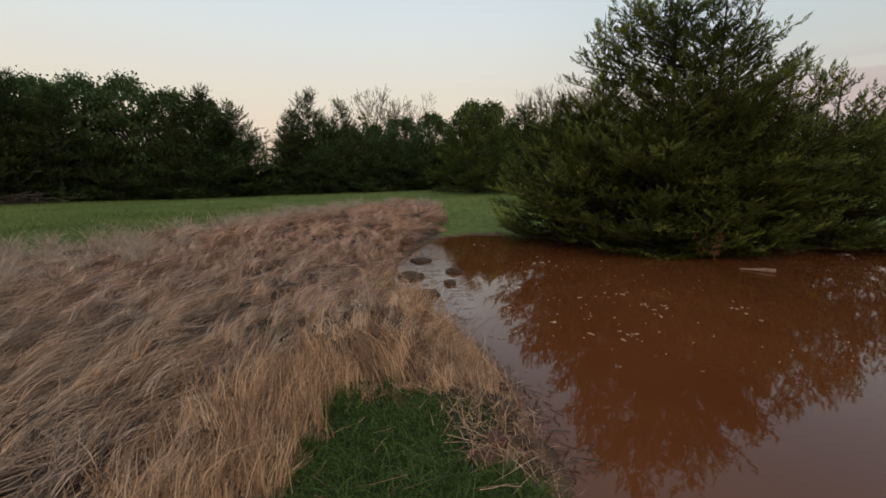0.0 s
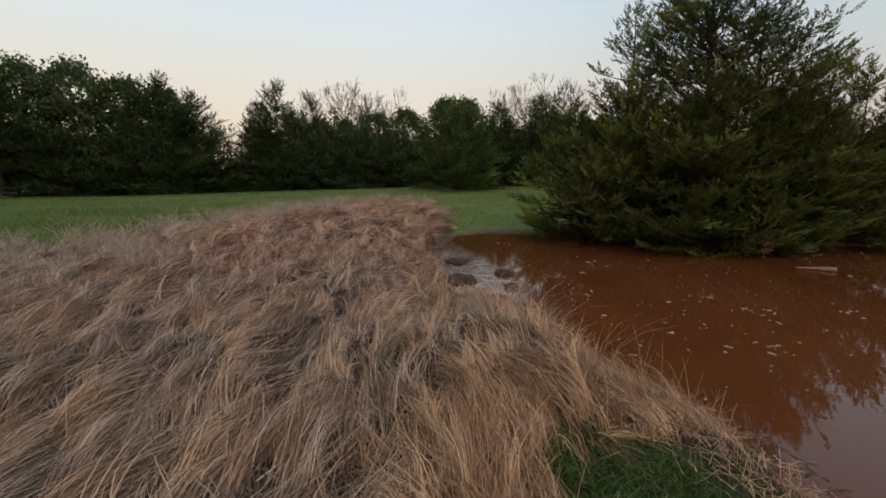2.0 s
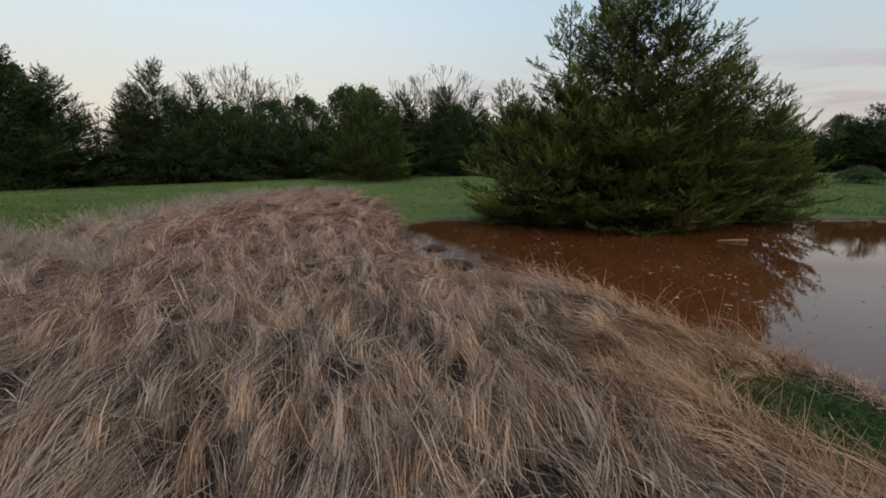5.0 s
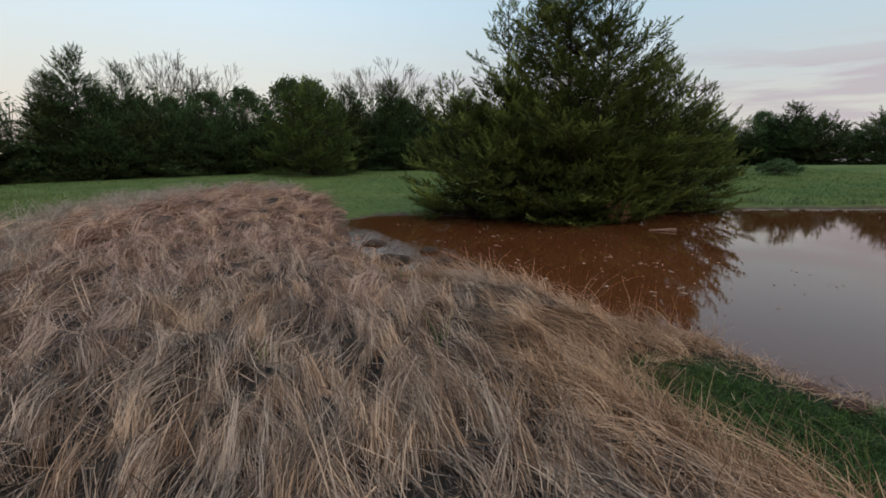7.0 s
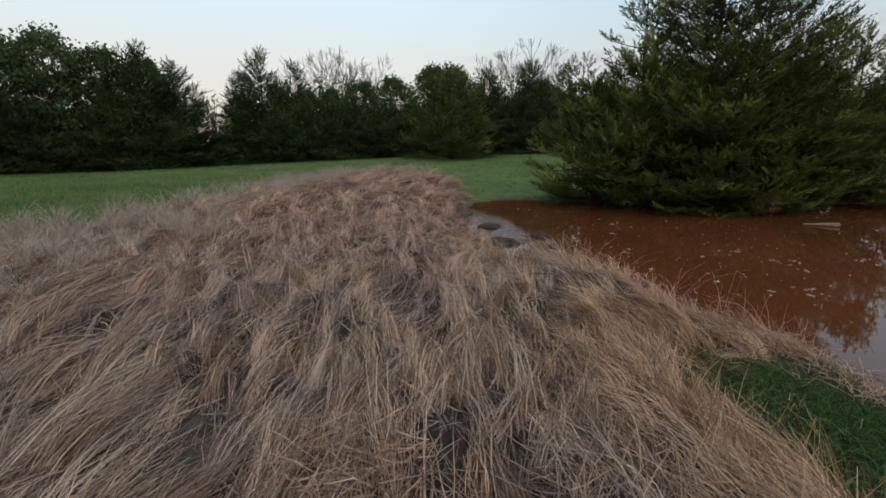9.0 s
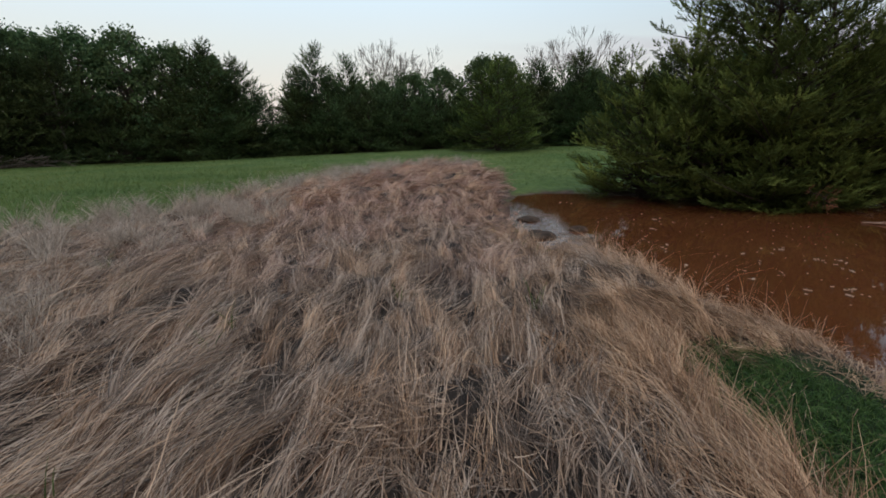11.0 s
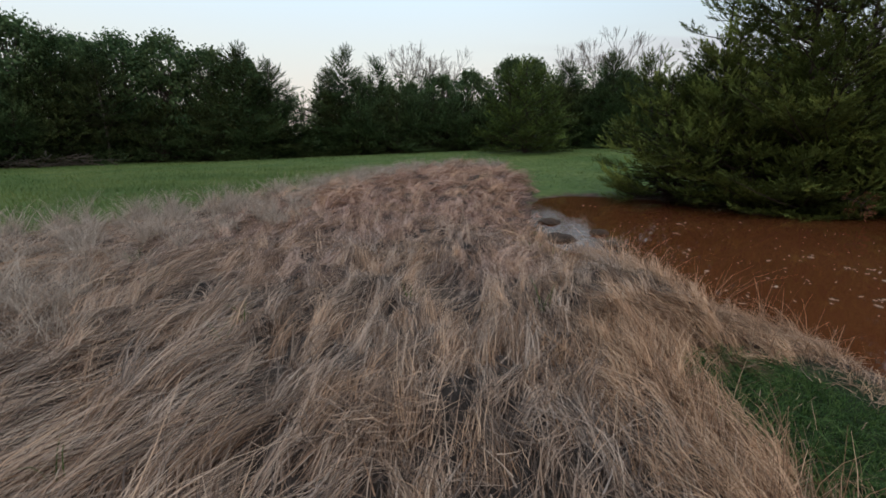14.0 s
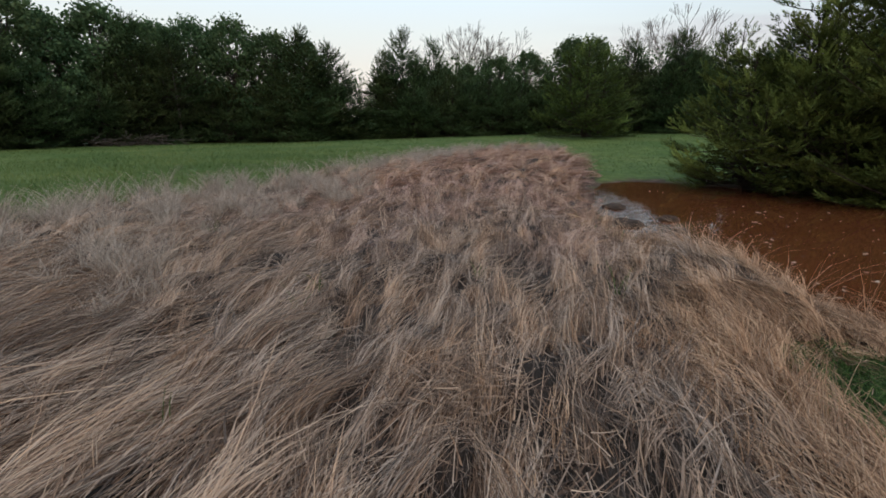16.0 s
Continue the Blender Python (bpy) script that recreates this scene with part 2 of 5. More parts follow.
def ground_material():
    """Red clay by the pond, dry litter and turf elsewhere, told apart by a stored weight."""
    m = bpy.data.materials.new("ground_cover")
    m.use_nodes = True
    n, l = m.node_tree.nodes, m.node_tree.links
    p = n["Principled BSDF"]
    p.inputs["Roughness"].default_value = 0.9
    p.inputs["Specular IOR Level"].default_value = 0.15
    geo = n.new("ShaderNodeNewGeometry")
    kind = n.new("ShaderNodeAttribute")
    kind.attribute_name = "cover"
    parts = n.new("ShaderNodeSeparateColor")
    l.new(kind.outputs["Color"], parts.inputs[0])

    def noisy(scale, a, b, lo=0.35, hi=0.65):
        t = n.new("ShaderNodeTexNoise")
        t.inputs["Scale"].default_value, t.inputs["Detail"].default_value = scale, 7
        l.new(geo.outputs["Position"], t.inputs["Vector"])
        r = n.new("ShaderNodeValToRGB")
        r.color_ramp.elements[0].position, r.color_ramp.elements[0].color = lo, (*a, 1)
        r.color_ramp.elements[1].position, r.color_ramp.elements[1].color = hi, (*b, 1)
        l.new(t.outputs[0], r.inputs[0])
        return r.outputs[0]

    def over(fac, a, b):
        x = n.new("ShaderNodeMixRGB")
        l.new(fac, x.inputs["Fac"])
        l.new(a, x.inputs["Color1"])
        l.new(b, x.inputs["Color2"])
        return x.outputs[0]

    turf = over(noisy(0.3, (0, 0, 0), (1, 1, 1)), noisy(6, (0.05, 0.080, 0.016), (0.11, 0.15, 0.032)), noisy(3, (0.08, 0.10, 0.023), (0.16, 0.185, 0.048)))
    clay = noisy(4, (0.06, 0.032, 0.022), (0.14, 0.085, 0.058))
    mat = noisy(8, (0.04, 0.028, 0.02), (0.11, 0.075, 0.052))
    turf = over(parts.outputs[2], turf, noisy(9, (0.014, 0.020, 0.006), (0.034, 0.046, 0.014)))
    colour = over(parts.outputs[0], over(parts.outputs[1], turf, mat), clay)
    l.new(colour, p.inputs["Base Color"])
    rel = n.new("ShaderNodeTexNoise")
    rel.inputs["Scale"].default_value, rel.inputs["Detail"].default_value = 22, 6
    l.new(geo.outputs["Position"], rel.inputs["Vector"])
    b = n.new("ShaderNodeBump")
    b.inputs["Strength"].default_value, b.inputs["Distance"].default_value = 0.8, 0.05
    l.new(rel.outputs[0], b.inputs["Height"])
    l.new(b.outputs[0], p.inputs["Normal"])
    return m


def water_material():
    """Turbid red-brown pond water with a smooth, faintly rippled face."""
    m = bpy.data.materials.new("muddy_water")
    m.use_nodes = True
    n, l = m.node_tree.nodes, m.node_tree.links
    p = n["Principled BSDF"]
    p.inputs["Roughness"].default_value = 0.006
    p.inputs["IOR"].default_value = 1.33
    p.inputs["Specular IOR Level"].default_value = 0.5
    geo = n.new("ShaderNodeNewGeometry")
    silt = n.new("ShaderNodeTexNoise")
    silt.inputs["Scale"].default_value, silt.inputs["Detail"].default_value = 0.5, 5
    l.new(geo.outputs["Position"], silt.inputs["Vector"])
    r = n.new("ShaderNodeValToRGB")
    r.color_ramp.elements[0].position, r.color_ramp.elements[0].color = 0.3, (0.094, 0.028, 0.009, 1)
    r.color_ramp.elements[1].position, r.color_ramp.elements[1].color = 0.7, (0.125, 0.040, 0.014, 1)
    l.new(silt.outputs[0], r.inputs[0])
    l.new(r.outputs[0], p.inputs["Base Color"])
    ripple = n.new("ShaderNodeTexNoise")
    ripple.inputs["Scale"].default_value, ripple.inputs["Detail"].default_value = 5.0, 3
    l.new(geo.outputs["Position"], ripple.inputs["Vector"])
    b = n.new("ShaderNodeBump")
    b.inputs["Strength"].default_value, b.inputs["Distance"].default_value = 0.045, 0.02
    l.new(ripple.outputs[0], b.inputs["Height"])
    stir = n.new("ShaderNodeAttribute")
    stir.attribute_name = "stir"
    small = n.new("ShaderNodeTexNoise")
    small.inputs["Scale"].default_value, small.inputs["Detail"].default_value = 10.0, 2
    across = n.new("ShaderNodeMapping")
    across.inputs["Scale"].default_value = (0.45, 1.0, 1.0)
    l.new(geo.outputs["Position"], across.inputs[0])
    l.new(across.outputs[0], small.inputs["Vector"])
    b2 = n.new("ShaderNodeBump")
    b2.inputs["Distance"].default_value = 0.014
    l.new(stir.outputs["Fac"], b2.inputs["Strength"])
    # a film of scum floats where the water is stirred
    film = n.new("ShaderNodeMapRange")
    film.inputs["To Min"].default_value, film.inputs["To Max"].default_value = 1.33, 2.0
    l.new(stir.outputs["Fac"], film.inputs["Value"])
    l.new(film.outputs[0], p.inputs["IOR"])
    l.new(small.outputs[0], b2.inputs["Height"])
    l.new(b.outputs[0], b2.inputs["Normal"])
    l.new(b2.outputs[0], p.inputs["Normal"])
    return m


GROUND, WATER = ground_material(), water_material()

# ---- mesh tools ----


def mesh_of(name, verts, faces, mat, smooth=False):
    """A mesh from an array of vertices and an array of equal-sided faces."""
    me = bpy.data.meshes.new(name)
    verts, faces = np.asarray(verts, dtype=np.float32).reshape(-1, 3), np.asarray(faces, dtype=np.int32)
    k = faces.shape[1]
    me.vertices.add(len(verts))
    me.vertices.foreach_set("co", verts.ravel())
    me.loops.add(faces.size)
    me.loops.foreach_set("vertex_index", faces.ravel())
    me.polygons.add(len(faces))
    me.polygons.foreach_set("loop_start", np.arange(0, faces.size, k, dtype=np.int32))
    if smooth:
        me.polygons.foreach_set("use_smooth", np.ones(len(faces), dtype=bool))
    me.update(calc_edges=True)
    me.materials.append(mat)
    return me


def part(name, me, parent, label=""):
    ob = new(name, me)
    ob.parent = parent
    return tagged(ob, label)


def unit(v):
    return v / np.maximum(np.linalg.norm(v, axis=-1, keepdims=True), 1e-9)


def wave(x, y, size, seed):
    """A smooth random field of about -1 to 1, with features of that size."""
    r = np.random.default_rng(seed)
    total = 0
    for _ in range(7):
        a, p, s = r.uniform(0, 6.283), r.uniform(0, 6.283), r.uniform(0.6, 1.7)
        total = total + np.sin((x * np.cos(a) + y * np.sin(a)) * 6.283 * s / size + p)
    return total / 3.2


def smooth(a, b, v):
    t = np.clip((v - a) / (b - a), 0, 1)
    return t * t * (3 - 2 * t)


def inside_distance(poly, x, y):
    """Distance to the outline of a polygon: positive inside, negative outside."""
    x, y = np.asarray(x, dtype=float), np.asarray(y, dtype=float)
    best, within = np.full(x.shape, 1e9), np.zeros(x.shape, dtype=bool)
    for (ax, ay), (bx, by) in zip(poly, poly[1:] + poly[:1]):
        dx, dy = bx - ax, by - ay
        t = np.clip(((x - ax) * dx + (y - ay) * dy) / (dx * dx + dy * dy), 0, 1)
        best = np.minimum(best, np.hypot(x - ax - t * dx, y - ay - t * dy))
        if dy:
            within ^= ((ay > y) != (by > y)) & (x < ax + (y - ay) * dx / dy)
    return np.where(within, best, -best)


def ribbons(points, width, side):
    """Tapered blades: points (n, k, 3), width (n,), side (n, 3)."""
    n, k = points.shape[:2]
    taper = np.linspace(1.0, 0.25, k)[None, :, None]
    half = side[:, None, :] * (width[:, None, None] * taper) / 2
    verts = np.stack([points - half, points + half], axis=2)
    base = (np.arange(n)[:, None] * k + np.arange(k - 1)[None]) * 2
    faces = np.stack([base, base + 1, base + 3, base + 2], axis=-1).reshape(-1, 4)
    return verts.reshape(-1, 3), faces


def tubes(lines, sides=6):
    """Round tapered limbs, joined: each line is (points, radii)."""
    verts, faces, at = [], [], 0
    for pts, radii in lines:
        pts, radii = np.asarray(pts, float), np.asarray(radii, float)
        d = unit(np.gradient(pts, axis=0))
        ref = np.where(np.abs(d[:, 2:3]) > 0.9, [[1.0, 0, 0]], [[0, 0, 1.0]])
        u = unit(np.cross(d, ref))
        w = np.cross(d, u)
        a = np.arange(sides) * 6.2832 / sides
        ring = pts[:, None] + radii[:, None, None] * (np.cos(a)[None, :, None] * u[:, None] + np.sin(a)[None, :, None] * w[:, None])
        verts.append(ring.reshape(-1, 3))
        k = len(pts)
        i, j = np.meshgrid(np.arange(k - 1), np.arange(sides), indexing="ij")
        f = np.stack([i * sides + j, i * sides + (j + 1) % sides, (i + 1) * sides + (j + 1) % sides, (i + 1) * sides + j], -1)
        faces.append(f.reshape(-1, 4) + at)
        at += k * sides
    return np.concatenate(verts), np.concatenate(faces)


# ---- plan ----
POND = [(0.62, -4.00), (0.80, 1.03), (0.70, 2.18), (0.62, 2.70), (0.61, 3.00), (0.55, 3.46), (0.27, 4.20), (0.04, 4.79), (-0.28, 5.89), (-0.73, 6.96), (-0.88, 8.58), (-0.45, 11.2),
        (0.0, 12.4), (0.8, 12.9), (2.1, 12.65), (2.85, 12.0), (3.5, 11.4), (4.61, 10.89), (6.73, 10.56), (8.64, 10.47), (9.95, 10.56), (11.39, 9.97), (12.86, 9.28), (15.08, 8.41),
        (18.24, 5.56), (20.74, -0.05), (16.00, -7.00), (8.00, -10.00), (2.00, -8.50)]
DRY = [(-1.10, -3.60), (-0.95, -1.60), (-0.72, 0.20), (-0.78, 2.00), (-0.80, 2.50), (-0.84, 2.85), (-0.54, 3.10), (-0.02, 3.14), (0.14, 3.05), (0.30, 2.85), (0.57, 3.05), (0.56, 3.31),
        (0.26, 4.10), (0.02, 4.79), (-0.33, 5.84), (-0.82, 6.69), (-1.00, 8.58), (-0.51, 11.30), (-0.06, 12.91), (0.10, 17.00), (-0.15, 20.30), (-0.70, 22.20), (-2.50, 22.60), (-4.60, 20.30),
        (-5.80, 15.00), (-6.50, 11.60), (-7.70, 8.80), (-8.40, 6.80), (-8.90, 4.00), (-9.00, -3.40), (-7.20, -2.90), (-5.20, -3.70), (-3.10, -3.00)]


LAWN_EDGE = [(-1.00, -3.2), (-0.90, 1.6), (-0.90, 2.15), (-0.97, 2.85), (-0.85, 3.12), (-0.43, 3.24), (-0.05, 2.96), (0.06, 2.45), (0.14, 2.12), (0.30, 2.24), (0.46, 2.25), (0.58, 2.05), (0.60, 0.6), (0.48, -3.2)]


def height(x, y):
    """The lie of the land: a low bank round the pond and a nearly level field behind it."""
    d = -inside_distance(POND, x, y) + 0.05 * wave(x, y, 0.9, 3)
    wet = smooth(4.4, 5.4, y) * smooth(10.0, 8.5, y) * smooth(-2.2, -1.2, x) * smooth(1.0, 0.5, x)
    bank = (0.10 - 0.06 * wet) * smooth(0.0, 0.4, d) + 0.04 * smooth(0.4, 2.5, d)
    basin = -0.45 * smooth(0.0, 1.6, -d)
    side = np.interp(x, [-40, -20, 0, 12, 30], [0.02, 0.18, 0.85, 1.05, 1.25])
    rise = side * smooth(13, 36, np.hypot(x * 0.55, y) + 0.35 * np.maximum(x - 8, 0))
    fall = 0.0192 * (6.5 - y) * smooth(0.0, 0.5, d)
    land = np.maximum(bank + rise + fall, 0.6 * bank + 0.02 * smooth(0.5, 3, d) - 0.40 * smooth(6, 16, d))
    return np.where(d > 0, land + 0.025 * wave(x, y, 2.6, 4) * smooth(0, 0.5, d), basin)


def ground():
    near_x, near_y = np.arange(-11, 4, 0.09), np.arange(-3, 9, 0.09)
    far = np.array([0.4, 0.9, 1.6, 2.5, 3.6, 5, 7, 9, 12, 15, 19, 24, 30, 38, 50, 80, 160, 400, 900, 2000, 3500])
    xs = np.concatenate([(-11 - far)[::-1], near_x, np.arange(4, 20, 0.3), 20 + far])
    ys = np.concatenate([(-3 - far)[::-1], near_y, np.arange(9, 24, 0.2), 24 + far])
    gx, gy = np.meshgrid(xs, ys)
    z = height(gx, gy)
    v = np.stack([gx, gy, z], -1).reshape(-1, 3)
    i, j = np.meshgrid(np.arange(len(ys) - 1), np.arange(len(xs) - 1), indexing="ij")
    a = (i * len(xs) + j).ravel()
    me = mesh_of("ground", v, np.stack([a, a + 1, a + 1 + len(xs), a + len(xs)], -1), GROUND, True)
    x, y = v[:, 0], v[:, 1]
    near = smooth(15, 13, y) * smooth(9, 7, x)
    far_bank = smooth(8.2, 9.4, x)
    clay = 1 - smooth(0.02, 0.16 + 0.24 * near + 0.65 * far_bank, -inside_distance(POND, x, y) + (0.05 + 0.20 * near) * wave(x, y, 0.7, 8))
    dry = smooth(-0.1, 0.15, inside_distance(DRY, x, y) + 0.08 * wave(x, y, 0.5, 9))
    cover = me.color_attributes.new("cover", "FLOAT_COLOR", "POINT")
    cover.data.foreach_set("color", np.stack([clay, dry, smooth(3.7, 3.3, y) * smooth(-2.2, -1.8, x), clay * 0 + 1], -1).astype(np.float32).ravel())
    tagged(new("ground", me), "low grassy bank and meadow with red clay shore", "ground", kind="structure")


def water():
    xs, ys = np.concatenate([np.linspace(-2, 2, 30), np.linspace(2.8, 21, 30)]), np.linspace(-11, 18, 60)
    gx, gy = np.meshgrid(xs, ys)
    v = np.stack([gx, gy, gx * 0], -1)
    i, j = np.meshgrid(np.arange(59), np.arange(59), indexing="ij")
    a = (i * 60 + j).ravel()
    me = mesh_of("water", v, np.stack([a, a + 1, a + 61, a + 60], -1), WATER, True)
    near_shore = np.exp(-((gx + 0.20 + 0.09 * (gy - 6.8)) / 0.5) ** 4) * smooth(5.0, 6.2, gy) * smooth(12.5, 10.5, gy)
    shade = np.repeat(1.0 * near_shore.ravel()[:, None], 4, axis=1)
    me.color_attributes.new("stir", "FLOAT_COLOR", "POINT").data.foreach_set("color", shade.astype(np.float32).ravel())
    tagged(new("water", me), "still muddy red-brown pond water", "water", kind="structure")


ground()
water()


# ---- trees ----
def plume_shape(seed, twigs=9, broad=1.15):
    """One pointed, feathery cedar plume along +X, of unit length, its tip turned up: narrow leaf-like diamonds."""
    r = np.random.default_rng(seed)
    quads = []

    def sliver(base, tip, w):
        d = tip - base
        side = unit(np.cross(d, r.normal(size=3) * 0.7 + np.array([0, 0, 1.0])))
        mid = base + 0.45 * d
        quads.append([base, mid - side * w, tip, mid + side * w])
    for i in range(twigs):
        t = (i + 0.5) / twigs
        base = np.array([0.02 + 0.82 * t, 0, 0.14 * t * t])
        ang = radians(r.uniform(24, 46)) * (1 if i % 2 else -1)
        reach = (0.42 - 0.27 * t) * r.uniform(0.75, 1.25)
        sliver(base, base + reach * np.array([math.cos(ang), math.sin(ang), r.uniform(-0.2, 0.45)]), 0.040 * broad * r.uniform(0.8, 1.3))
    sliver(np.array([0.0, 0, 0]), np.array([0.55, 0, 0.05]), 0.03)
    sliver(np.array([0.5, 0, 0.04]), np.array([1.1, 0, 0.2]), 0.04)
    return np.array(quads)


PLUMES = [plume_shape(s) for s in range(6)]
FAR_PLUMES = [plume_shape(s + 20, 5, 1.6) for s in range(5)]


def place_sprays(at, way, size, shapes, r, age_shade):
    verts, growth_shade = [], []
    kind = r.integers(0, len(shapes), len(at))
    for k, shape in enumerate(shapes):
        pick = kind == k
        p, d, s = at[pick], unit(way[pick]), size[pick]
        roll = r.normal(size=d.shape) * 0.4 + np.array([0, 0, 1.0])
        side = unit(np.cross(roll, d))
        up = np.cross(d, side)
        q = shape.reshape(-1, 3)
        v = p[:, None] + s[:, None, None] * (q[None, :, 0:1] * d[:, None] + q[None, :, 1:2] * side[:, None] + q[None, :, 2:3] * up[:, None])
        verts.append(v.reshape(-1, 3))
        growth_shade.append((0.3 * np.clip(q[None, :, 0], 0, 1) + 0.7 * age_shade[pick][:, None]).ravel())
    verts = np.concatenate(verts)
    return verts, np.arange(len(verts)).reshape(-1, 4), np.concatenate(growth_shade)


def cedar(name, leaders, density, grain, leaf, seed, label, category="tree", low=0.15, group="", front=9.0):
    """leaders: (x, y, height, crown radius) of each stem from the foot. Limbs leave the stems in uneven tiers and turn up at the tips;
    flat side shoots along them carry pointed plumes of length grain. front: how far the skirt reaches towards the water."""
    r = np.random.default_rng(seed)
    root = new(name)
    stems, boughs, at, way, size, age_shade = [], [], [], [], [], []
    for lx, ly, h, rad in leaders:
        t = np.linspace(0, 1, 9)
        stem = np.stack([lx * smooth(0, 0.55, t) + 0.05 * np.sin(5 * t + lx), ly * smooth(0, 0.55, t) + 0.04 * np.sin(4 * t), h * t - 0.1 * (1 - t)], -1)
        stems.append((stem, 0.012 * h * (1.03 - t) + 0.004))
        count = int(density * rad * h / 12)
        for i in range(count):
            u = low / h + (0.99 - low / h) * ((i + r.uniform(0, 1)) / count) ** 0.95
            az = i * 2.39996 + r.normal() * 0.5
            # limbs come in bunches, with gaps between that show the sky
            bunch = wave(1.3 * rad * math.cos(az) + 7 * lx, 1.3 * rad * math.sin(az) + 1.9 * u * h, 1.5 * rad ** 0.5, seed + 3)
            if bunch < -0.35 - 0.5 * (u < 0.2) or (u * h > 3.0 and r.uniform() < 0.30):
                continue
            full = np.interp(u, [0, 0.10, 0.28, 0.5, 0.7, 0.86, 1.0], [0.86, 1.0, 0.97, 0.82, 0.58, 0.34, 0.07])
            reach = rad * full * r.choice([0.5, 0.70, 0.84, 0.94, 1.04], p=[0.16, 0.22, 0.27, 0.22, 0.13]) * (1 + 0.05 * bunch) + 0.3 * grain
            up = radians((np.interp(u, [0, 0.15, 0.4, 0.7, 1.0], [-8, 2, 13, 27, 60]) + r.normal() * 11))
            s = np.linspace(0, 1, 6)
            ang = up + radians(r.uniform(5, 40)) * (s - 0.35)
            hop = np.diff(s, prepend=0) * reach
            hold = max(0.6 * low / h, u - 0.8 * max(math.tan(up), 0) * reach / h)
            foot = np.array([np.interp(hold, t, stem[:, k]) for k in range(3)])
            swing = az + r.normal() * 0.45 * s
            line = foot + np.stack([np.cumsum(np.cos(ang) * np.cos(swing) * hop), np.cumsum(np.cos(ang) * np.sin(swing) * hop), np.cumsum(np.sin(ang) * hop)], -1)
            line[:, 2] = np.maximum(line[:, 2], 0.05)
            bound = front + 0.45 * line[-1, 2] + r.normal() * 0.12
            if line[-1, 1] < -bound and foot[1] > -bound:
                line = foot + (line - foot) * (foot[1] + bound) / (foot[1] - line[-1, 1])
                reach = max(np.linalg.norm(line[-1] - foot), 2 * grain)
            boughs.append((line, 0.009 * (0.3 + reach) * (1.05 - s) + 0.003))
            inner = np.interp(reach / rad, [0.2, 0.6, 1.0], [0.1, 0.36, 0.5])
            shoots = max(3, int((1 - inner) * reach / (0.42 * grain)))
            fresh = r.uniform(0.3, 1.35)
            for b in range(shoots):
                a = 1.0 if b == 0 else inner + (1 - inner) * (b + r.uniform(-0.4, 0.4)) / shoots
                root_at = np.array([np.interp(a, s, line[:, k]) for k in range(3)])
                j = min(4, int(a * 5))
                along = unit(line[j + 1] - line[j])
                side = unit(np.cross(along, [0, 0, 1.0]))
                fan = r.normal() * 0.1 if b == 0 else (1 if b % 2 else -1) * r.uniform(0.5, 1.6)
                to = unit(along + side * fan + np.array([0, 0, r.uniform(-0.15, 0.28)]))
                far = grain * r.uniform(0.8, 1.2) + (0.0 if b == 0 else 0.42 * (1 - a) * reach * r.uniform(0.6, 1.1))
                k5 = max(2, int(far / (0.36 * grain)))
                w = 0.35 + 0.65 * (np.arange(k5) + 0.7) / k5
                spots = root_at + to * (far * w)[:, None] + np.array([0, 0, 1.0]) * (0.16 * far * w * w)[:, None]
                flip = np.where(np.arange(k5) % 2, 1, -1)[:, None] * unit(np.cross(to, [0, 0, 1.0])) * (0.15 + 1.1 * (1.05 - w))[:, None]
                at.append(spots - to * 0.45 * grain)
                way.append(to + flip + np.stack([r.normal(size=k5) * 0.2, r.normal(size=k5) * 0.2, r.uniform(-0.15, 0.45, k5)], -1))
                size.append(grain * r.uniform(0.75, 1.15, k5) * (1.1 - 0.2 * w))
                # inner plumes get darker colour in place of shade; outer tips are paler growth
                age_shade.append(np.clip((0.02 + 0.98 * a ** 1.6 * w) * (0.75 + 0.5 * bunch) * fresh * r.uniform(0.8, 1.15), 0, 1))
    at, way, size, age_shade = np.concatenate(at), np.concatenate(way), np.concatenate(size), np.concatenate(age_shade)
    at[:, 2] = np.maximum(at[:, 2], 0.02)
    trunks = [part("trunk", mesh_of("trunk", *tubes([stem], 8), CEDAR_BARK, True), root) for stem in stems]
    tagged(part("branchwork", mesh_of("branchwork", *tubes(boughs, 4 if grain < 0.3 else 3), CEDAR_BARK, True), trunks[0]), kind="stuff")
    v, f, growth_shade = place_sprays(at, way, size, PLUMES if grain < 0.3 else FAR_PLUMES, r, age_shade)
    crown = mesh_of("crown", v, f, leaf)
    crown.attributes.new("growth_shade", "FLOAT", "POINT").data.foreach_set("value", growth_shade.astype(np.float32))
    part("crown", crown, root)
    return tagged(root, label, category, group)


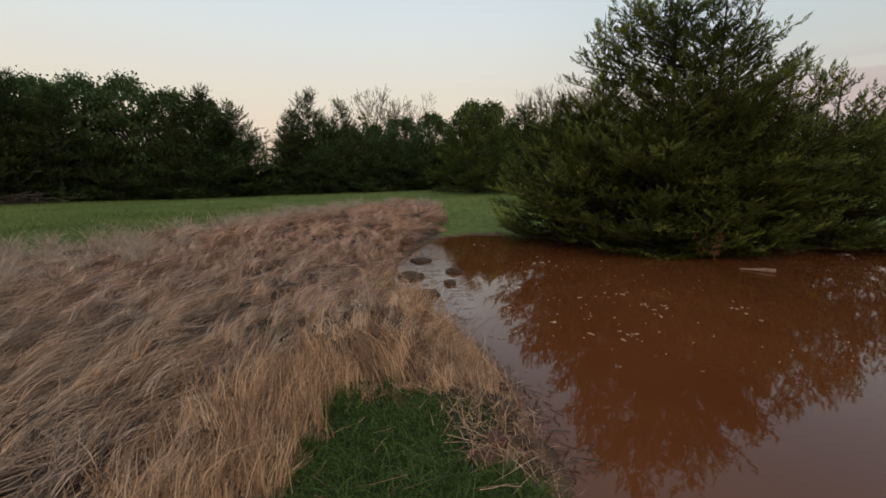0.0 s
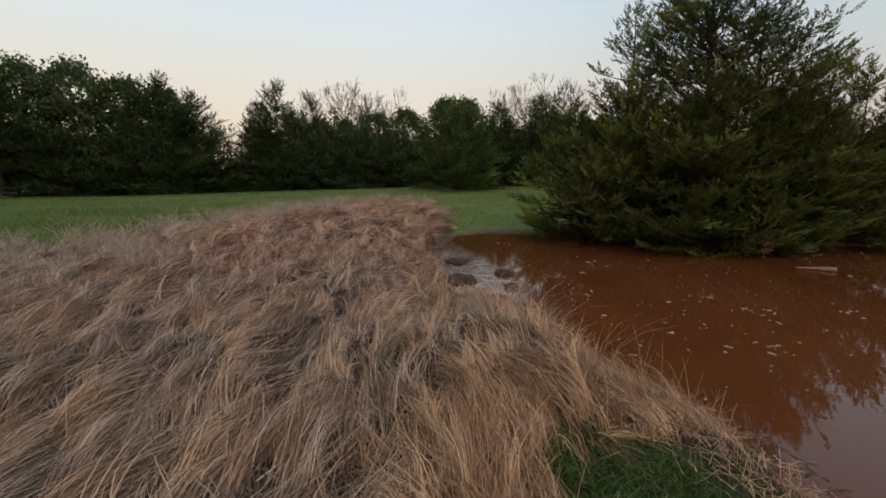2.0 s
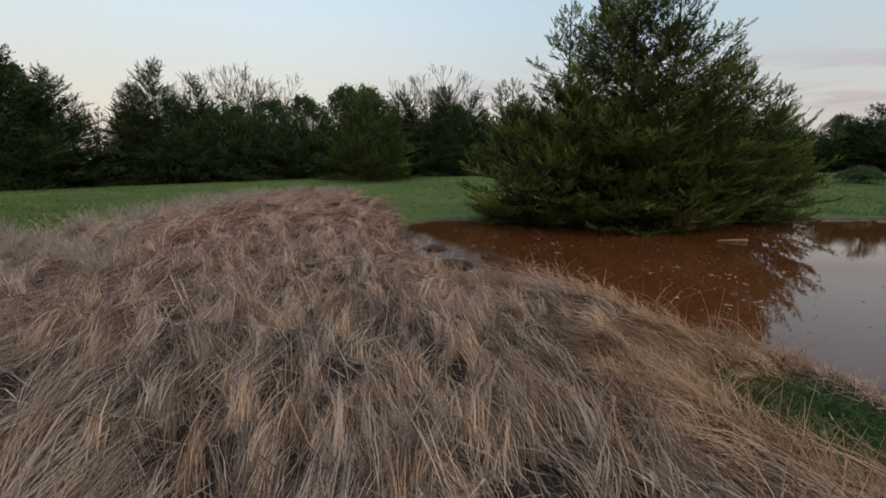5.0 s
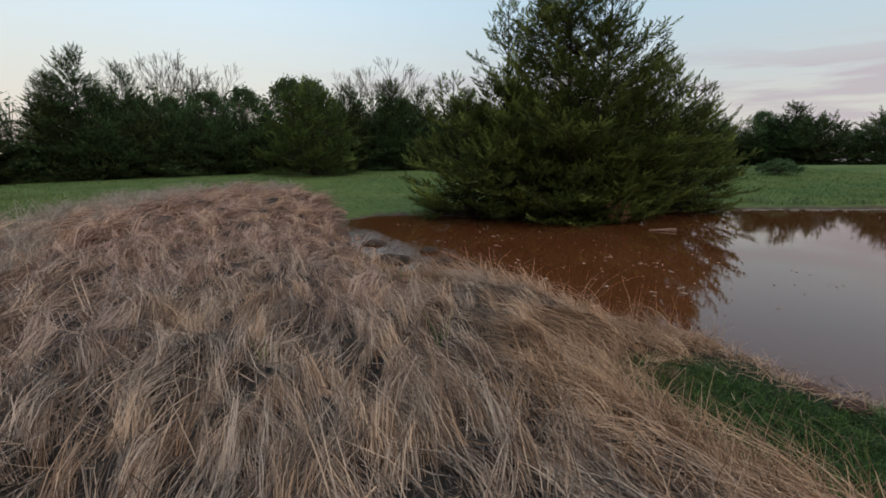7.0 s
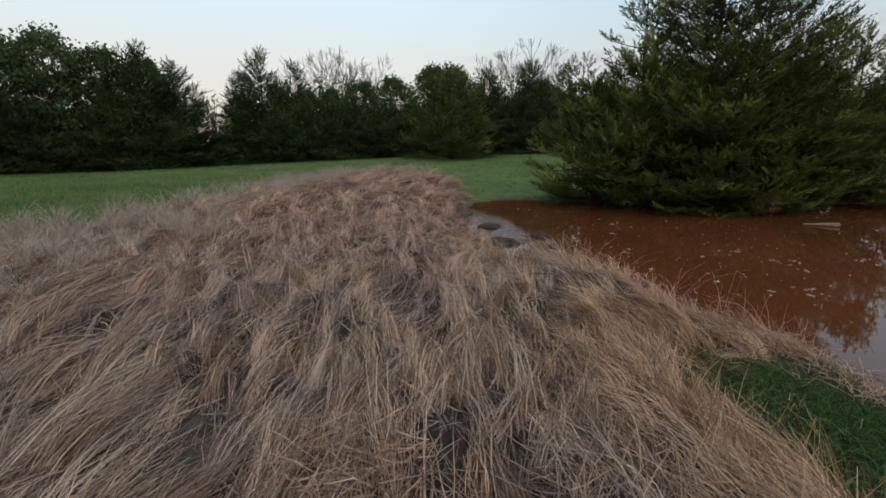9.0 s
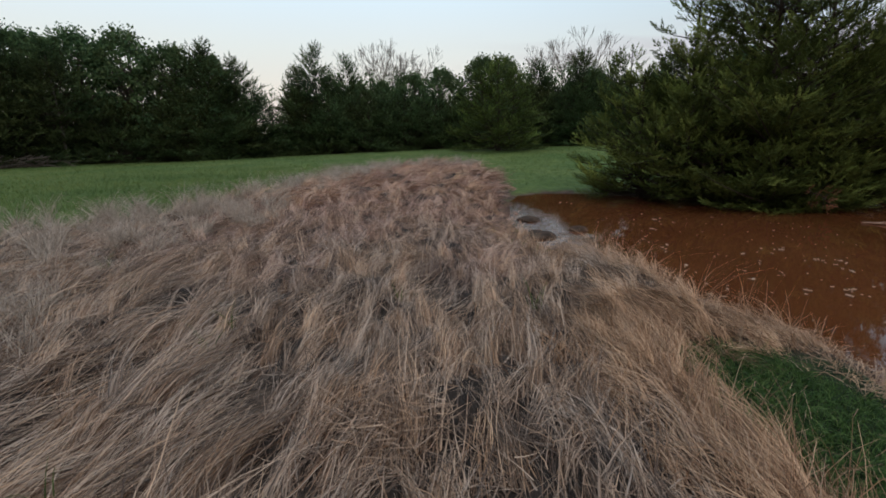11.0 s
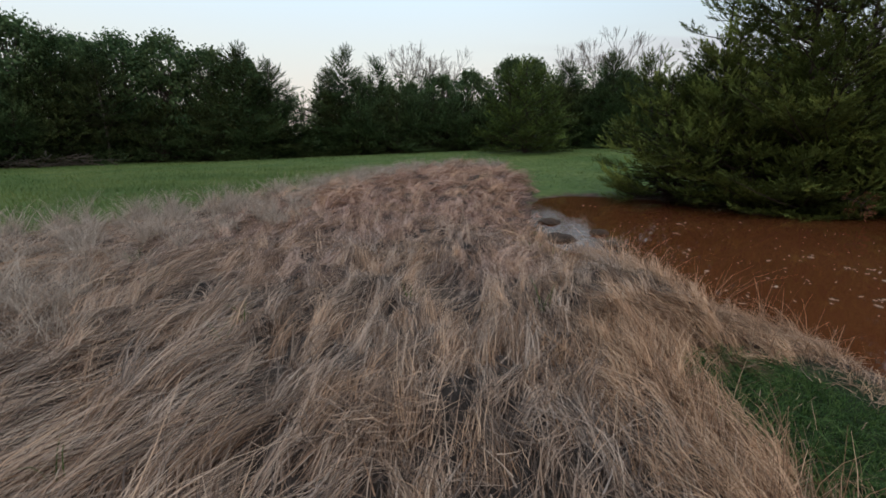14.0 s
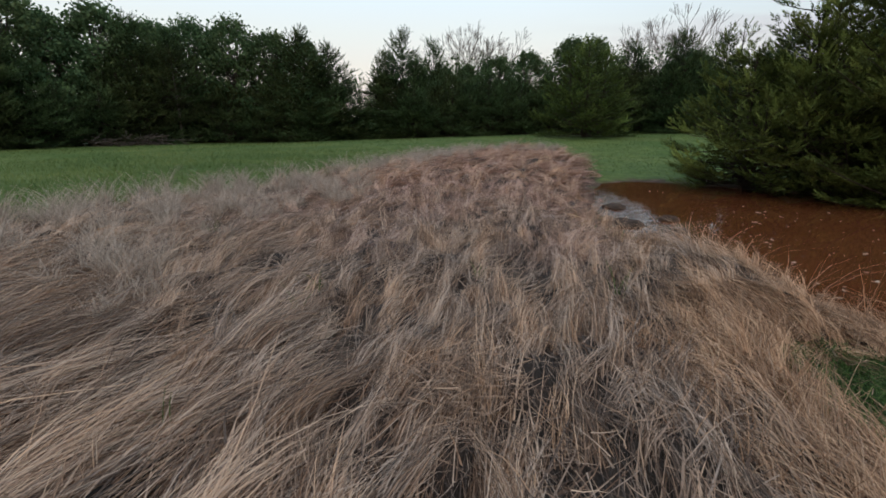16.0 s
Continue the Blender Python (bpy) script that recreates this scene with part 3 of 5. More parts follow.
def leafy(name, h, rad, clumps, leaves, leaf_size, seed, label, group=""):
    """A broad-leaved tree or thicket: forked trunk and leaf clumps with gaps between."""
    r = np.random.default_rng(seed)
    root = new(name)
    lines, at = [], []
    t = np.linspace(0, 1, 7)
    stem = np.stack([0.2 * np.sin(2.5 * t), 0.15 * np.sin(3 * t + 1), 0.8 * h * t - 0.1], -1)
    lines.append((stem, 0.018 * h * (1.05 - t) + 0.01))
    for i in range(clumps):
        u = r.uniform(0.06, 1.0) ** 0.85
        az = i * 2.39996 + r.normal() * 0.3
        full = np.interp(u, [0, 0.12, 0.4, 0.65, 0.85, 1.0], [0.62, 0.85, 1.0, 0.9, 0.62, 0.16])
        reach = rad * full * r.uniform(0.5, 1.08)
        c = np.array([reach * math.cos(az), reach * math.sin(az), 0.3 + (h - 0.5) * u])
        foot = np.array([np.interp(max(0.1, u * 0.72), t, stem[:, k]) for k in range(3)])
        s = np.linspace(0, 1, 4)[:, None]
        lines.append((foot + (c - foot) * s + np.array([0, 0, 0.12 * h]) * (s - s * s) * 0.5, 0.028 * (1.1 - s[:, 0]) * (0.4 + 0.1 * h) + 0.006))
        n = int(leaves * r.uniform(0.5, 1.5))
        spread = unit(r.normal(size=(n, 3))) * (r.uniform(0, 1, (n, 1)) ** 0.5) * np.array([1, 1, 0.75 + 0.5 * (u > 0.7)]) * rad * r.uniform(0.14, 0.30) * (1.05 - 0.25 * u)
        at.append(c + spread)
    at = np.concatenate(at)
    at[:, 2] = np.maximum(at[:, 2], 0.15)
    n = len(at)
    d = unit(r.normal(size=(n, 3)) + np.array([0, 0, -0.3]))
    side = unit(np.cross(d, r.normal(size=(n, 3))))
    size = (leaf_size * r.uniform(0.6, 1.35, n))[:, None]
    bend = np.cross(d, side) * size * 0.15
    v = np.stack([at, at + d * size * 0.5 - side * size * 0.34 + bend, at + d * size, at + d * size * 0.5 + side * size * 0.34 + bend], 1)
    trunk = part("trunk", mesh_of("trunk", *tubes(lines[:1], 7), BARK, True), root)
    tagged(part("branchwork", mesh_of("branchwork", *tubes(lines[1:], 4), BARK, True), trunk), kind="stuff")
    part("crown", mesh_of("crown", v.reshape(-1, 3), np.arange(4 * n).reshape(-1, 4), LEAF), root)
    return tagged(root, label, "tree", group)


def bare(name, h, seed, label, group=""):
    """A leafless tree: a stem that forks again and again into fine twigs."""
    r = np.random.default_rng(seed)
    root = new(name)
    stem, twigs = [], []

    def grow(p, d, length, radius, depth):
        s = np.linspace(0, 1, 4)[:, None]
        bow = unit(r.normal(size=3)) * length * 0.08
        line = p + d * length * s + bow * (s - s * s) * 4
        (stem if depth == 0 else twigs).append((line, np.maximum(np.linspace(radius, radius * 0.62, 4), 0.016)))
        if depth >= 5 or radius < 0.006:
            return
        for _ in range(r.integers(2, 4) if depth < 3 else 3):
            turn = unit(np.cross(d, r.normal(size=3)))
            q = unit(d + turn * r.uniform(0.25, 0.65) + np.array([0, 0, 0.16]))
            grow(line[-1], q, length * r.uniform(0.6, 0.85), radius * r.uniform(0.52, 0.7), depth + 1)
    grow(np.array([0, 0, -0.1]), np.array([0.02, 0.03, 1.0]), h * 0.30, 0.017 * h, 0)
    trunk = part("trunk", mesh_of("trunk", *tubes(stem, 6), PALE_BARK, True), root)
    tagged(part("branchwork", mesh_of("branchwork", *tubes(twigs, 3), PALE_BARK, True), trunk), kind="stuff")
    return tagged(root, label, "tree", group)


def stand(x, y, size=1.0, turn=0.0, wide=1.0):
    """Set a tree's foot on the ground."""
    z = float(height(np.array([x]), np.array([y]))[0])
    return pose(x, y, z, 0, 0, turn) @ Matrix.Diagonal((size * wide, size * wide, size, 1))


big = cedar("cedar_tree", [(-0.35, 0.3, 7.0, 3.4), (-1.7, 1.15, 5.7, 1.9), (0.5, -0.2, 6.3, 2.3), (0.4, 1.2, 5.4, 2.7), (1.7, -0.7, 4.4, 2.1), (-2.3, -0.1, 2.7, 1.9), (-0.9, -0.3, 3.0, 1.9), (0.7, -0.5, 3.0, 1.7), (2.2, -0.5, 3.0, 1.6), (-1.9, 0.3, 4.2, 1.8), (1.4, 0.7, 5.0, 2.1)],
            140, 0.285, CEDAR, 21, "broad dark green cedar with several leaders at the pond's edge", "tree", 0.08, front=1.15)
big.matrix_basis = stand(5.37, 10.39, 0.950)
side_l = cedar("cedar_tree", [(-0.3, 0.35, 3.9, 1.55), (-0.3, -0.5, 3.2, 1.6), (0.8, -0.5, 4.0, 1.9), (-0.3, -1.3, 2.2, 1.6), (0.9, -1.3, 2.4, 1.7)], 140, 0.285, CEDAR, 22, "small dark green cedar grown into a bigger one", "tree", 0.05)
side_l.matrix_basis = stand(2.92, 11.79, 0.933)
side_r = cedar("cedar_tree", [(-0.1, 0, 4.05, 2.0), (-1.0, -0.5, 4.0, 1.9), (0.7, -0.3, 3.6, 1.8), (0.3, -0.5, 2.3, 1.6), (-1.3, -0.4, 2.3, 1.7), (1.0, -0.3, 2.0, 1.5)], 140, 0.285, CEDAR, 23, "dark green cedar standing on the pond's bank", "tree", 0.1, front=1.3)
side_r.matrix_basis = stand(8.9, 10.7, 0.96)

# the meadow bush and the cedars of the far edge
EDGE = "trees along the meadow's edge"
bush = cedar("cedar_bush", [(0, 0, 5.7, 2.6), (0.9, 0.3, 5.0, 2.0), (-0.9, -0.2, 4.9, 2.0)], 130, 0.42, BUSH, 31, "rounded green cedar bush standing alone in the meadow", "bush", 0.1)
bush.matrix_basis = stand(2.2, 31.5, 1.0, 0, 1.22)
tall = cedar("cedar_tree", [(0, 0, 9.0, 3.5), (1.2, 0.4, 6.7, 2.7), (-1.2, 0.3, 6.0, 2.7)], 120, 0.53, CEDAR_FAR, 32, "tall open dark green cedar at the meadow's edge", group=EDGE)
tall.matrix_basis = stand(-11.9, 42.5)
low_cedar = cedar("cedar_tree", [(0, 0, 5.0, 3.0), (1.6, 0.3, 4.2, 2.4), (-1.5, 0.2, 4.0, 2.4)], 115, 0.56, CEDAR_FAR, 33, "low dense dark green cedar at the meadow's edge", group=EDGE)
low_cedar.matrix_basis = stand(-7.5, 42.2)

for x, y, s, a, w in [(-13.6, 43.2, 0.84, 70, 1.0), (-9.6, 45.0, 0.95, 140, 0.85), (-17.6, 39.8, 0.86, 200, 1.15), (-19.4, 38.4, 0.97, 20, 1.2), (9.8, 38.5, 0.80, 50, 1.0), (13.4, 41.0, 0.8, 280, 1.0), (-28.6, 31.5, 0.95, 90, 1.1),
                      (-31.5, 23.5, 0.9, 300, 1.1), (16.5, 38.0, 0.75, 10, 1.1), (7.0, 41.5, 0.78, 110, 1.1), (49.9, 30.8, 0.7, 60, 1.5), (44.6, 40.2, 0.79, 160, 1.4)]:
    copy_thing(tall, stand(x, y, s, a, w))
for x, y, s, a, w in [(-15.2, 41.2, 0.52, 40, 1), (-10.8, 41.6, 1.0, 110, 1), (-4.4, 43.0, 1.05, 170, 1), (-1.6, 43.6, 1.0, 220, 1), (0.8, 44.0, 1.05, 280, 1), (-18.4, 38.6, 0.85, 320, 1), (-21.4, 36.8, 0.95, 15, 1),
                      (-24.2, 35.4, 0.9, 75, 1), (-29.2, 29.0, 0.9, 135, 1), (-30.6, 25.6, 0.9, 195, 1), (-31.6, 20.6, 0.95, 255, 1), (-32.4, 16.0, 1.0, 30, 1), (4.4, 43.0, 1.1, 60, 1), (7.6, 40.5, 1.1, 120, 1), (11.5, 39.5, 1.1, 180, 1),
                      (15.0, 37.0, 1.1, 240, 1), (19.0, 34.0, 1.1, 300, 1), (22.5, 30.0, 1.0, 0, 1), (43.8, 46.4, 1.4, 60, 1.0), (47.2, 37.6, 1.01, 120, 1.4), (49.0, 33.2, 0.96, 20, 1.4), (50.1, 28.0, 0.96, 180, 1.4), (51.4, 21.9, 1.08, 240, 1.4), (52.1, 15.8, 1.05, 280, 1.4), (52.5, 9.6, 1.16, 300, 1.4), (53.0, 41.0, 1.15, 40, 1.3), (57.0, 34.5, 1.1, 100, 1.4), (59.0, 27.0, 1.1, 10, 1.4), (61.0, 18.5, 1.1, 210, 1.4), (62.0, 9.5, 1.1, 150, 1.4), (48.0, 46.0, 1.2, 250, 1.3), (41.0, 48.0, 1.2, 330, 1.3), (19.6, 8.4, 0.34, 90, 1.2)]:
    copy_thing(low_cedar, stand(x, y, s, a, w))

for i, (x, y) in enumerate([(-34, 14), (-34.5, 19), (-34, 24), (-32.5, 29), (-30.5, 33.5), (-27.5, 37.5), (-24, 39.5), (-20.5, 41.5), (-6, 46), (-2.5, 46.5), (3, 47), (10.5, 43.5), (15, 41), (19.5, 38)]):
    copy_thing(low_cedar, stand(x, y, 0.85 + 0.1 * (i % 3), 47 * i, 1.1))

oak = leafy("broadleaf_tree", 9.3, 3.5, 150, 70, 0.25, 41, "dense dark green broad-leaved tree at the meadow's edge", EDGE)
oak.matrix_basis = stand(-24.6, 37.6)
elm = leafy("broadleaf_tree", 8.4, 3.1, 115, 60, 0.22, 42, "dark green broad-leaved tree at the meadow's edge", EDGE)
elm.matrix_basis = stand(-21.8, 38.4)
for x, y, s, a in [(-27.6, 36.6, 0.98, 100), (-31.0, 31.5, 1.0, 200), (-33.0, 26.5, 1.0, 300), (-34.5, 21.5, 0.97, 50), (-35.5, 16.5, 0.98, 130), (4.6, 46.0, 0.86, 220), (-36.5, 11.0, 1.0, 10)]:
    copy_thing(oak, stand(x, y, s, a))
for x, y, s, a in [(-19.6, 39.6, 0.95, 60), (-29.6, 34.6, 1.05, 150), (-32.4, 28.6, 1.0, 240), (2.6, 45.4, 0.95, 20), (-3.8, 46.0, 0.82, 80), (-6.6, 45.6, 0.74, 300), (-8.6, 44.6, 0.72, 110), (-1.0, 46.4, 0.86, 190), (12.5, 44.0, 0.78, 140), (51.6, 35.0, 0.7, 200), (20.5, 35.5, 0.8, 250)]:
    copy_thing(elm, stand(x, y, s, a))

sapling = leafy("broadleaf_tree", 5.6, 2.4, 46, 20, 0.17, 44, "thin half-bare sapling at the wood's edge", EDGE)
sapling.matrix_basis = stand(-15.7, 41.6)
for x, y, s, a in [(-14.4, 42.6, 0.85, 130), (-7.6, 46.6, 1.28, 40), (-5.2, 47.2, 1.3, 220), (-2.6, 47.4, 1.26, 310), (7.6, 45.6, 1.25, 90), (10.6, 45.0, 1.3, 200)]:
    copy_thing(sapling, stand(x, y, s, a))
twiggy = bare("bare_tree", 10.2, 51, "leafless pale grey tree behind the meadow's edge", EDGE)
twiggy.matrix_basis = stand(-7.2, 49.0)
forked = bare("bare_tree", 9.6, 52, "leafless pale twiggy tree behind the meadow's edge", EDGE)
forked.matrix_basis = stand(-1.8, 50.5)
for x, y, s, a in [(8.6, 48.0, 1.03, 40), (13.6, 46.0, 0.98, 200), (10.0, 49.5, 1.0, 310)]:
    copy_thing(twiggy, stand(x, y, s, a))
for x, y, s, a in [(-5.9, 48.2, 1.04, 20), (-6.9, 50.2, 1.0, 160), (-3.6, 49.5, 0.9, 120), (11.0, 47.0, 1.03, 200), (6.6, 49.5, 0.95, 280), (12.4, 48.5, 1.0, 80)]:
    copy_thing(forked, stand(x, y, s, a))


# ---- grasses ----
def flow(x, y):
    """The way in which the dry grass was laid over, as an angle."""
    near = smooth(5.5, 2.5, y) * smooth(-1.9, -0.8, x)
    left = smooth(-2.0, -3.6, x)
    base = 1.42 + 0.22 * left * smooth(2.4, 3.6, y) - 0.10 * left * smooth(3.0, 2.0, y) + 0.50 * near - 0.65 * smooth(9, 14, y)
    return base + 0.20 * wave(x, y, 1.7, 11) + 0.15 * wave(x, y, 0.8, 12)


FURROWS = [(-3.98, 2.64, -3.42, 3.36, 0.10), (-3.02, 5.1, -2.55, 8.6, 0.11), (-2.74, 3.05, -2.62, 3.75, 0.07), (-1.62, 2.40, -1.50, 2.95, 0.08), (-4.65, 3.2, -4.35, 4.4, 0.09), (-2.98, 3.6, -2.88, 4.6, 0.07), (-2.10, 4.6, -1.90, 5.7, 0.07),
           (-3.75, 4.4, -3.70, 5.6, 0.08), (-4.35, 2.1, -4.20, 2.7, 0.08), (-3.30, 2.2, -3.22, 2.8, 0.07)]


def furrow(x, y):
    """Dark furrows between the swathes: 1 in the middle of one, 0 away from them."""
    deep = 0 * x
    for ax, ay, bx, by, w in FURROWS:
        t = np.clip(((x - ax) * (bx - ax) + (y - ay) * (by - ay)) / ((bx - ax) ** 2 + (by - ay) ** 2), 0, 1)
        d = np.hypot(x - ax - t * (bx - ax) - 0.05 * wave(x, y, 0.5, 36), y - ay - t * (by - ay))
        deep = np.maximum(deep, np.exp(-(d / w) ** 2))
    return deep


def mound(x, y):
    """Top of the matted litter over the ground: low ridges across the flow, and a hummock."""
    d = inside_distance(DRY, x, y)
    edge = smooth(0.0, 0.45, d)
    return -0.05 * furrow(x, y) * edge + edge * (0.05 + 0.05 * wave(x, y, 1.15, 14) + 0.03 * wave(x, y, 0.5, 15) + 0.05 * ridge(x, y) + 0.10 * np.exp(-((x + 1.6) ** 2 + (y - 2.2) ** 2) / 0.9) + 0.20 * np.exp(-((x + 0.62) / 0.42) ** 2 - ((y - 4.55) / 0.75) ** 2) + 0.02 * smooth(9, 13, y)) * (1 - 0.5 * shelf(x, y)) * (1 - 0.7 * smooth(4.2, 5.2, y) * smooth(9.5, 8, y) * smooth(-2.0, -1.0, x))


def ridge(x, y):
    """Long low ridges along the flow, about -1 to 1."""
    return wave(x + 0.15 * wave(x, y, 1.6, 31), 0.26 * y, 0.42, 32)


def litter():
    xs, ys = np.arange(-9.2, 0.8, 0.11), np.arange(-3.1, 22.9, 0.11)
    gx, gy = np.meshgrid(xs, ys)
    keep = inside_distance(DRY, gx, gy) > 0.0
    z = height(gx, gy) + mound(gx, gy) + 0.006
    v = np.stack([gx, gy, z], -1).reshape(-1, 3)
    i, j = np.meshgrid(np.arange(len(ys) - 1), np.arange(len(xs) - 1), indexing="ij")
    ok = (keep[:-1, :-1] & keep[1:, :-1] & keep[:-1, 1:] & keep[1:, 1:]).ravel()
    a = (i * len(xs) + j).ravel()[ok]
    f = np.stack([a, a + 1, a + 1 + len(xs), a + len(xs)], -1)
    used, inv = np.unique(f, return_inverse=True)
    tagged(new("grass_litter", mesh_of("grass_litter", v[used], inv.reshape(-1, 4), LITTER_SHADE, True)), "matted dead grass litter on the bank, darkened as shade in gaps", "litter", kind="stuff")


def shelf(x, y):
    """The low tongue of straw between the lawn and the water."""
    return smooth(-0.35, 0.0, x) * smooth(4.7, 4.3, y)


def trod(x, y):
    """Where the straw was trodden short and flat."""
    return np.exp(-(((x + 2.15) / 0.8) ** 2) ** 1.5 - (((y - 1.85) / 0.55) ** 2) ** 1.5)


def lying(x, y):
    """How flat the dead grass lies: 0 standing tussocks, 1 combed sheets."""
    left = smooth(-2.5, -3.3, x) * smooth(9, 6.5, y)
    near_left = smooth(-2.9, -3.7, x) * smooth(3.3, 2.4, y)
    trodden = trod(x, y)
    wet = smooth(4.8, 5.6, y) * smooth(9.5, 8.2, y) * smooth(-2.0, -1.1, x)
    middle = smooth(4.4, 5.4, y) * smooth(10, 8, y)
    return np.clip(0.16 + 0.7 * shelf(x, y) + 0.20 * wave(x, y, 1.3, 13) + 0.38 * left + 0.30 * near_left + 0.8 * trodden + 0.35 * wet + 0.26 * middle - 0.25 * smooth(-1.9, -1.2, x) * smooth(4.0, 3.2, y), 0, 1)


def tussocks(name, cx, cy, blades, width, k, label, length=(0.32, 0.60), rise=(14, 66), base=0.023, fan=0.09, gold=0.0, seed=0, way=None, wild_share=0.035, locks=4, apart=0.075, twist=0.19, gap_shade=0.0, free=False, drop=10):
    """Tussocks of long dead grass: the stems stand up from one foot, bend over along the flow and lie down on one another."""
    r = np.random.default_rng(seed)
    # each tussock is made of a few locks, whose stems run close together
    home = len(cx)
    j = np.repeat(np.arange(home), locks)
    n = len(j)
    h_turn = (flow(cx, cy) if way is None else way) + r.normal(size=home) * 0.13
    h_tone, h_long = r.normal(size=home) * 0.12, r.uniform(0.85, 1.15, home)
    out, back = r.normal(size=n), r.normal(size=n)
    ch, sh = np.cos(h_turn)[j], np.sin(h_turn)[j]
    cx, cy = cx[j] + apart * (-sh * out + 0.6 * ch * back), cy[j] + apart * (ch * out + 0.6 * sh * back)
    flat = lying(cx, cy)
    t_turn = h_turn[j] + twist * r.normal(size=n) - 0.10 * out
    t_rise = np.radians(np.clip(rise[1] + (rise[0] - rise[1]) * (flat + 0.20 * r.normal(size=n)), 8, 82))
    t_long = r.uniform(*length, n) * h_long[j] * (1 + 0.7 * flat) * (1 - 0.5 * shelf(cx, cy)) * (1 - 0.45 * trod(cx, cy))
    t_curl = r.normal(size=n) * 0.16
    # troughs between ridges and the low layers are toned down to stand for shade
    t_tone = 0.45 - gap_shade + h_tone[j] + 0.24 * r.normal(size=n) + 0.06 * wave(cx, cy, 0.9, 19) + 0.15 * ridge(cx, cy)
    rim = smooth(0.9, 0.2, inside_distance(DRY, cx, cy)) * smooth(-2.2, -1.2, cx) * smooth(9, 6, cy)
    t_gold = gold + 0.75 * rim + 0.30 * (r.uniform(0, 1, n) < 0.22) + 0.20 * wave(cx, cy, 1.5, 20) + 0.22 * wave(cx, cy, 0.45, 24) + 0.16
    t_red = smooth(3.6, 9.5, cy + 1.5 * wave(cx, cy, 3, 21)) * smooth(-7.2, -5.4, cx - 0.15 * np.maximum(cy - 9, 0))
    i = np.repeat(np.arange(n), (blades * r.uniform(0.5, 1.5, n)).astype(int))
    m = len(i)
    across, along = r.normal(size=m), r.normal(size=m)
    spread = base * (1 + 0.5 * flat[i])
    ca, sa = np.cos(t_turn[i]), np.sin(t_turn[i])
    rx = cx[i] + spread * (-sa * across * 1.2 + ca * along * 0.8)
    ry = cy[i] + spread * (ca * across * 1.2 + sa * along * 0.8)
    wild = r.uniform(0, 1, m) < wild_share
    turn = t_turn[i] + fan * (0.8 * r.normal(size=m) - 0.9 * across) + np.where(wild, r.normal(size=m) * 0.9, 0)
    long = t_long[i] * r.uniform(0.45, 1.1, m) * np.where(wild, 0.65, 1)
    ex, ey = rx + np.cos(turn) * long * 0.8, ry + np.sin(turn) * long * 0.8
    d0, d1 = inside_distance(DRY, rx, ry), inside_distance(DRY, ex, ey)
    over = (d1 < -0.08) & (not free)
    long = np.where(over, long * np.clip((d0 + 0.10) / np.maximum(d0 - d1, 1e-6), 0.35, 1), long)
    start = t_rise[i] + np.radians(r.normal(size=m) * 9) + np.where(over, 0.3, 0)
    end = np.radians(r.normal(size=m) * 8 - drop) + np.where(wild, r.uniform(0.1, 0.8, m), 0) + np.where(over, 0.2, 0)
    s = np.linspace(0, 1, k)
    mid = (s[1:] + s[:-1]) / 2
    fall = r.uniform(0.40, 0.85, m)[:, None]
    tilt = start[:, None] + (end - start)[:, None] * smooth(0.0, 1.0, mid[None] / fall)
    bend = turn[:, None] + (t_curl[i] + r.normal(size=m) * 0.14)[:, None] * (mid[None] - 0.25)
    step = long[:, None] / (k - 1)
    px = np.concatenate([rx[:, None], rx[:, None] + np.cumsum(np.cos(tilt) * np.cos(bend) * step, 1)], 1)
    py = np.concatenate([ry[:, None], ry[:, None] + np.cumsum(np.cos(tilt) * np.sin(bend) * step, 1)], 1)
    foot = np.maximum(height(rx, ry) + mound(rx, ry), 0.0) - 0.01 - 0.09 * r.uniform(0, 1, m) * (1 - flat[i])
    pz = np.concatenate([foot[:, None], foot[:, None] + np.cumsum(np.sin(tilt) * step, 1)], 1)
    floor_z = np.maximum(height(px, py) + mound(px, py), 0.005)
    rest = (0.006 + 0.05 * r.uniform(0, 1, m) ** 1.5)[:, None] * smooth(0.0, 0.4, s)[None]
    pz = np.maximum(pz, floor_z + rest)
    pts = np.stack([px, py, pz], -1) + r.normal(size=(m, k, 3)) * 0.0045 * np.linspace(0.1, 1, k)[None, :, None]
    side = unit(np.cross(pts[:, -1] - pts[:, 0], r.normal(size=(m, 3)) * 0.6 + np.array([0, 0, 1.0])))
    v, f = ribbons(pts, width * r.uniform(0.6, 1.4, m), side)
    me = mesh_of(name, v, f, STRAW)
    tone = (t_tone[i] + r.normal(size=m) * 0.32)[:, None] * np.ones((1, k))
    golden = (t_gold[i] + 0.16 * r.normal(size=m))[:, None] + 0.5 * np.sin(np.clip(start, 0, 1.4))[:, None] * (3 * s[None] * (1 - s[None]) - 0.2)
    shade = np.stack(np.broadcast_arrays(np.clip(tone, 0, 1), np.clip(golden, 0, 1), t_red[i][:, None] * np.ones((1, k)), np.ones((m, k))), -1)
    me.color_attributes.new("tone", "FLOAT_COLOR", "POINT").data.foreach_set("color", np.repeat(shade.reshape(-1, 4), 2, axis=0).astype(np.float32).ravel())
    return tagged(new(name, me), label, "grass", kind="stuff")


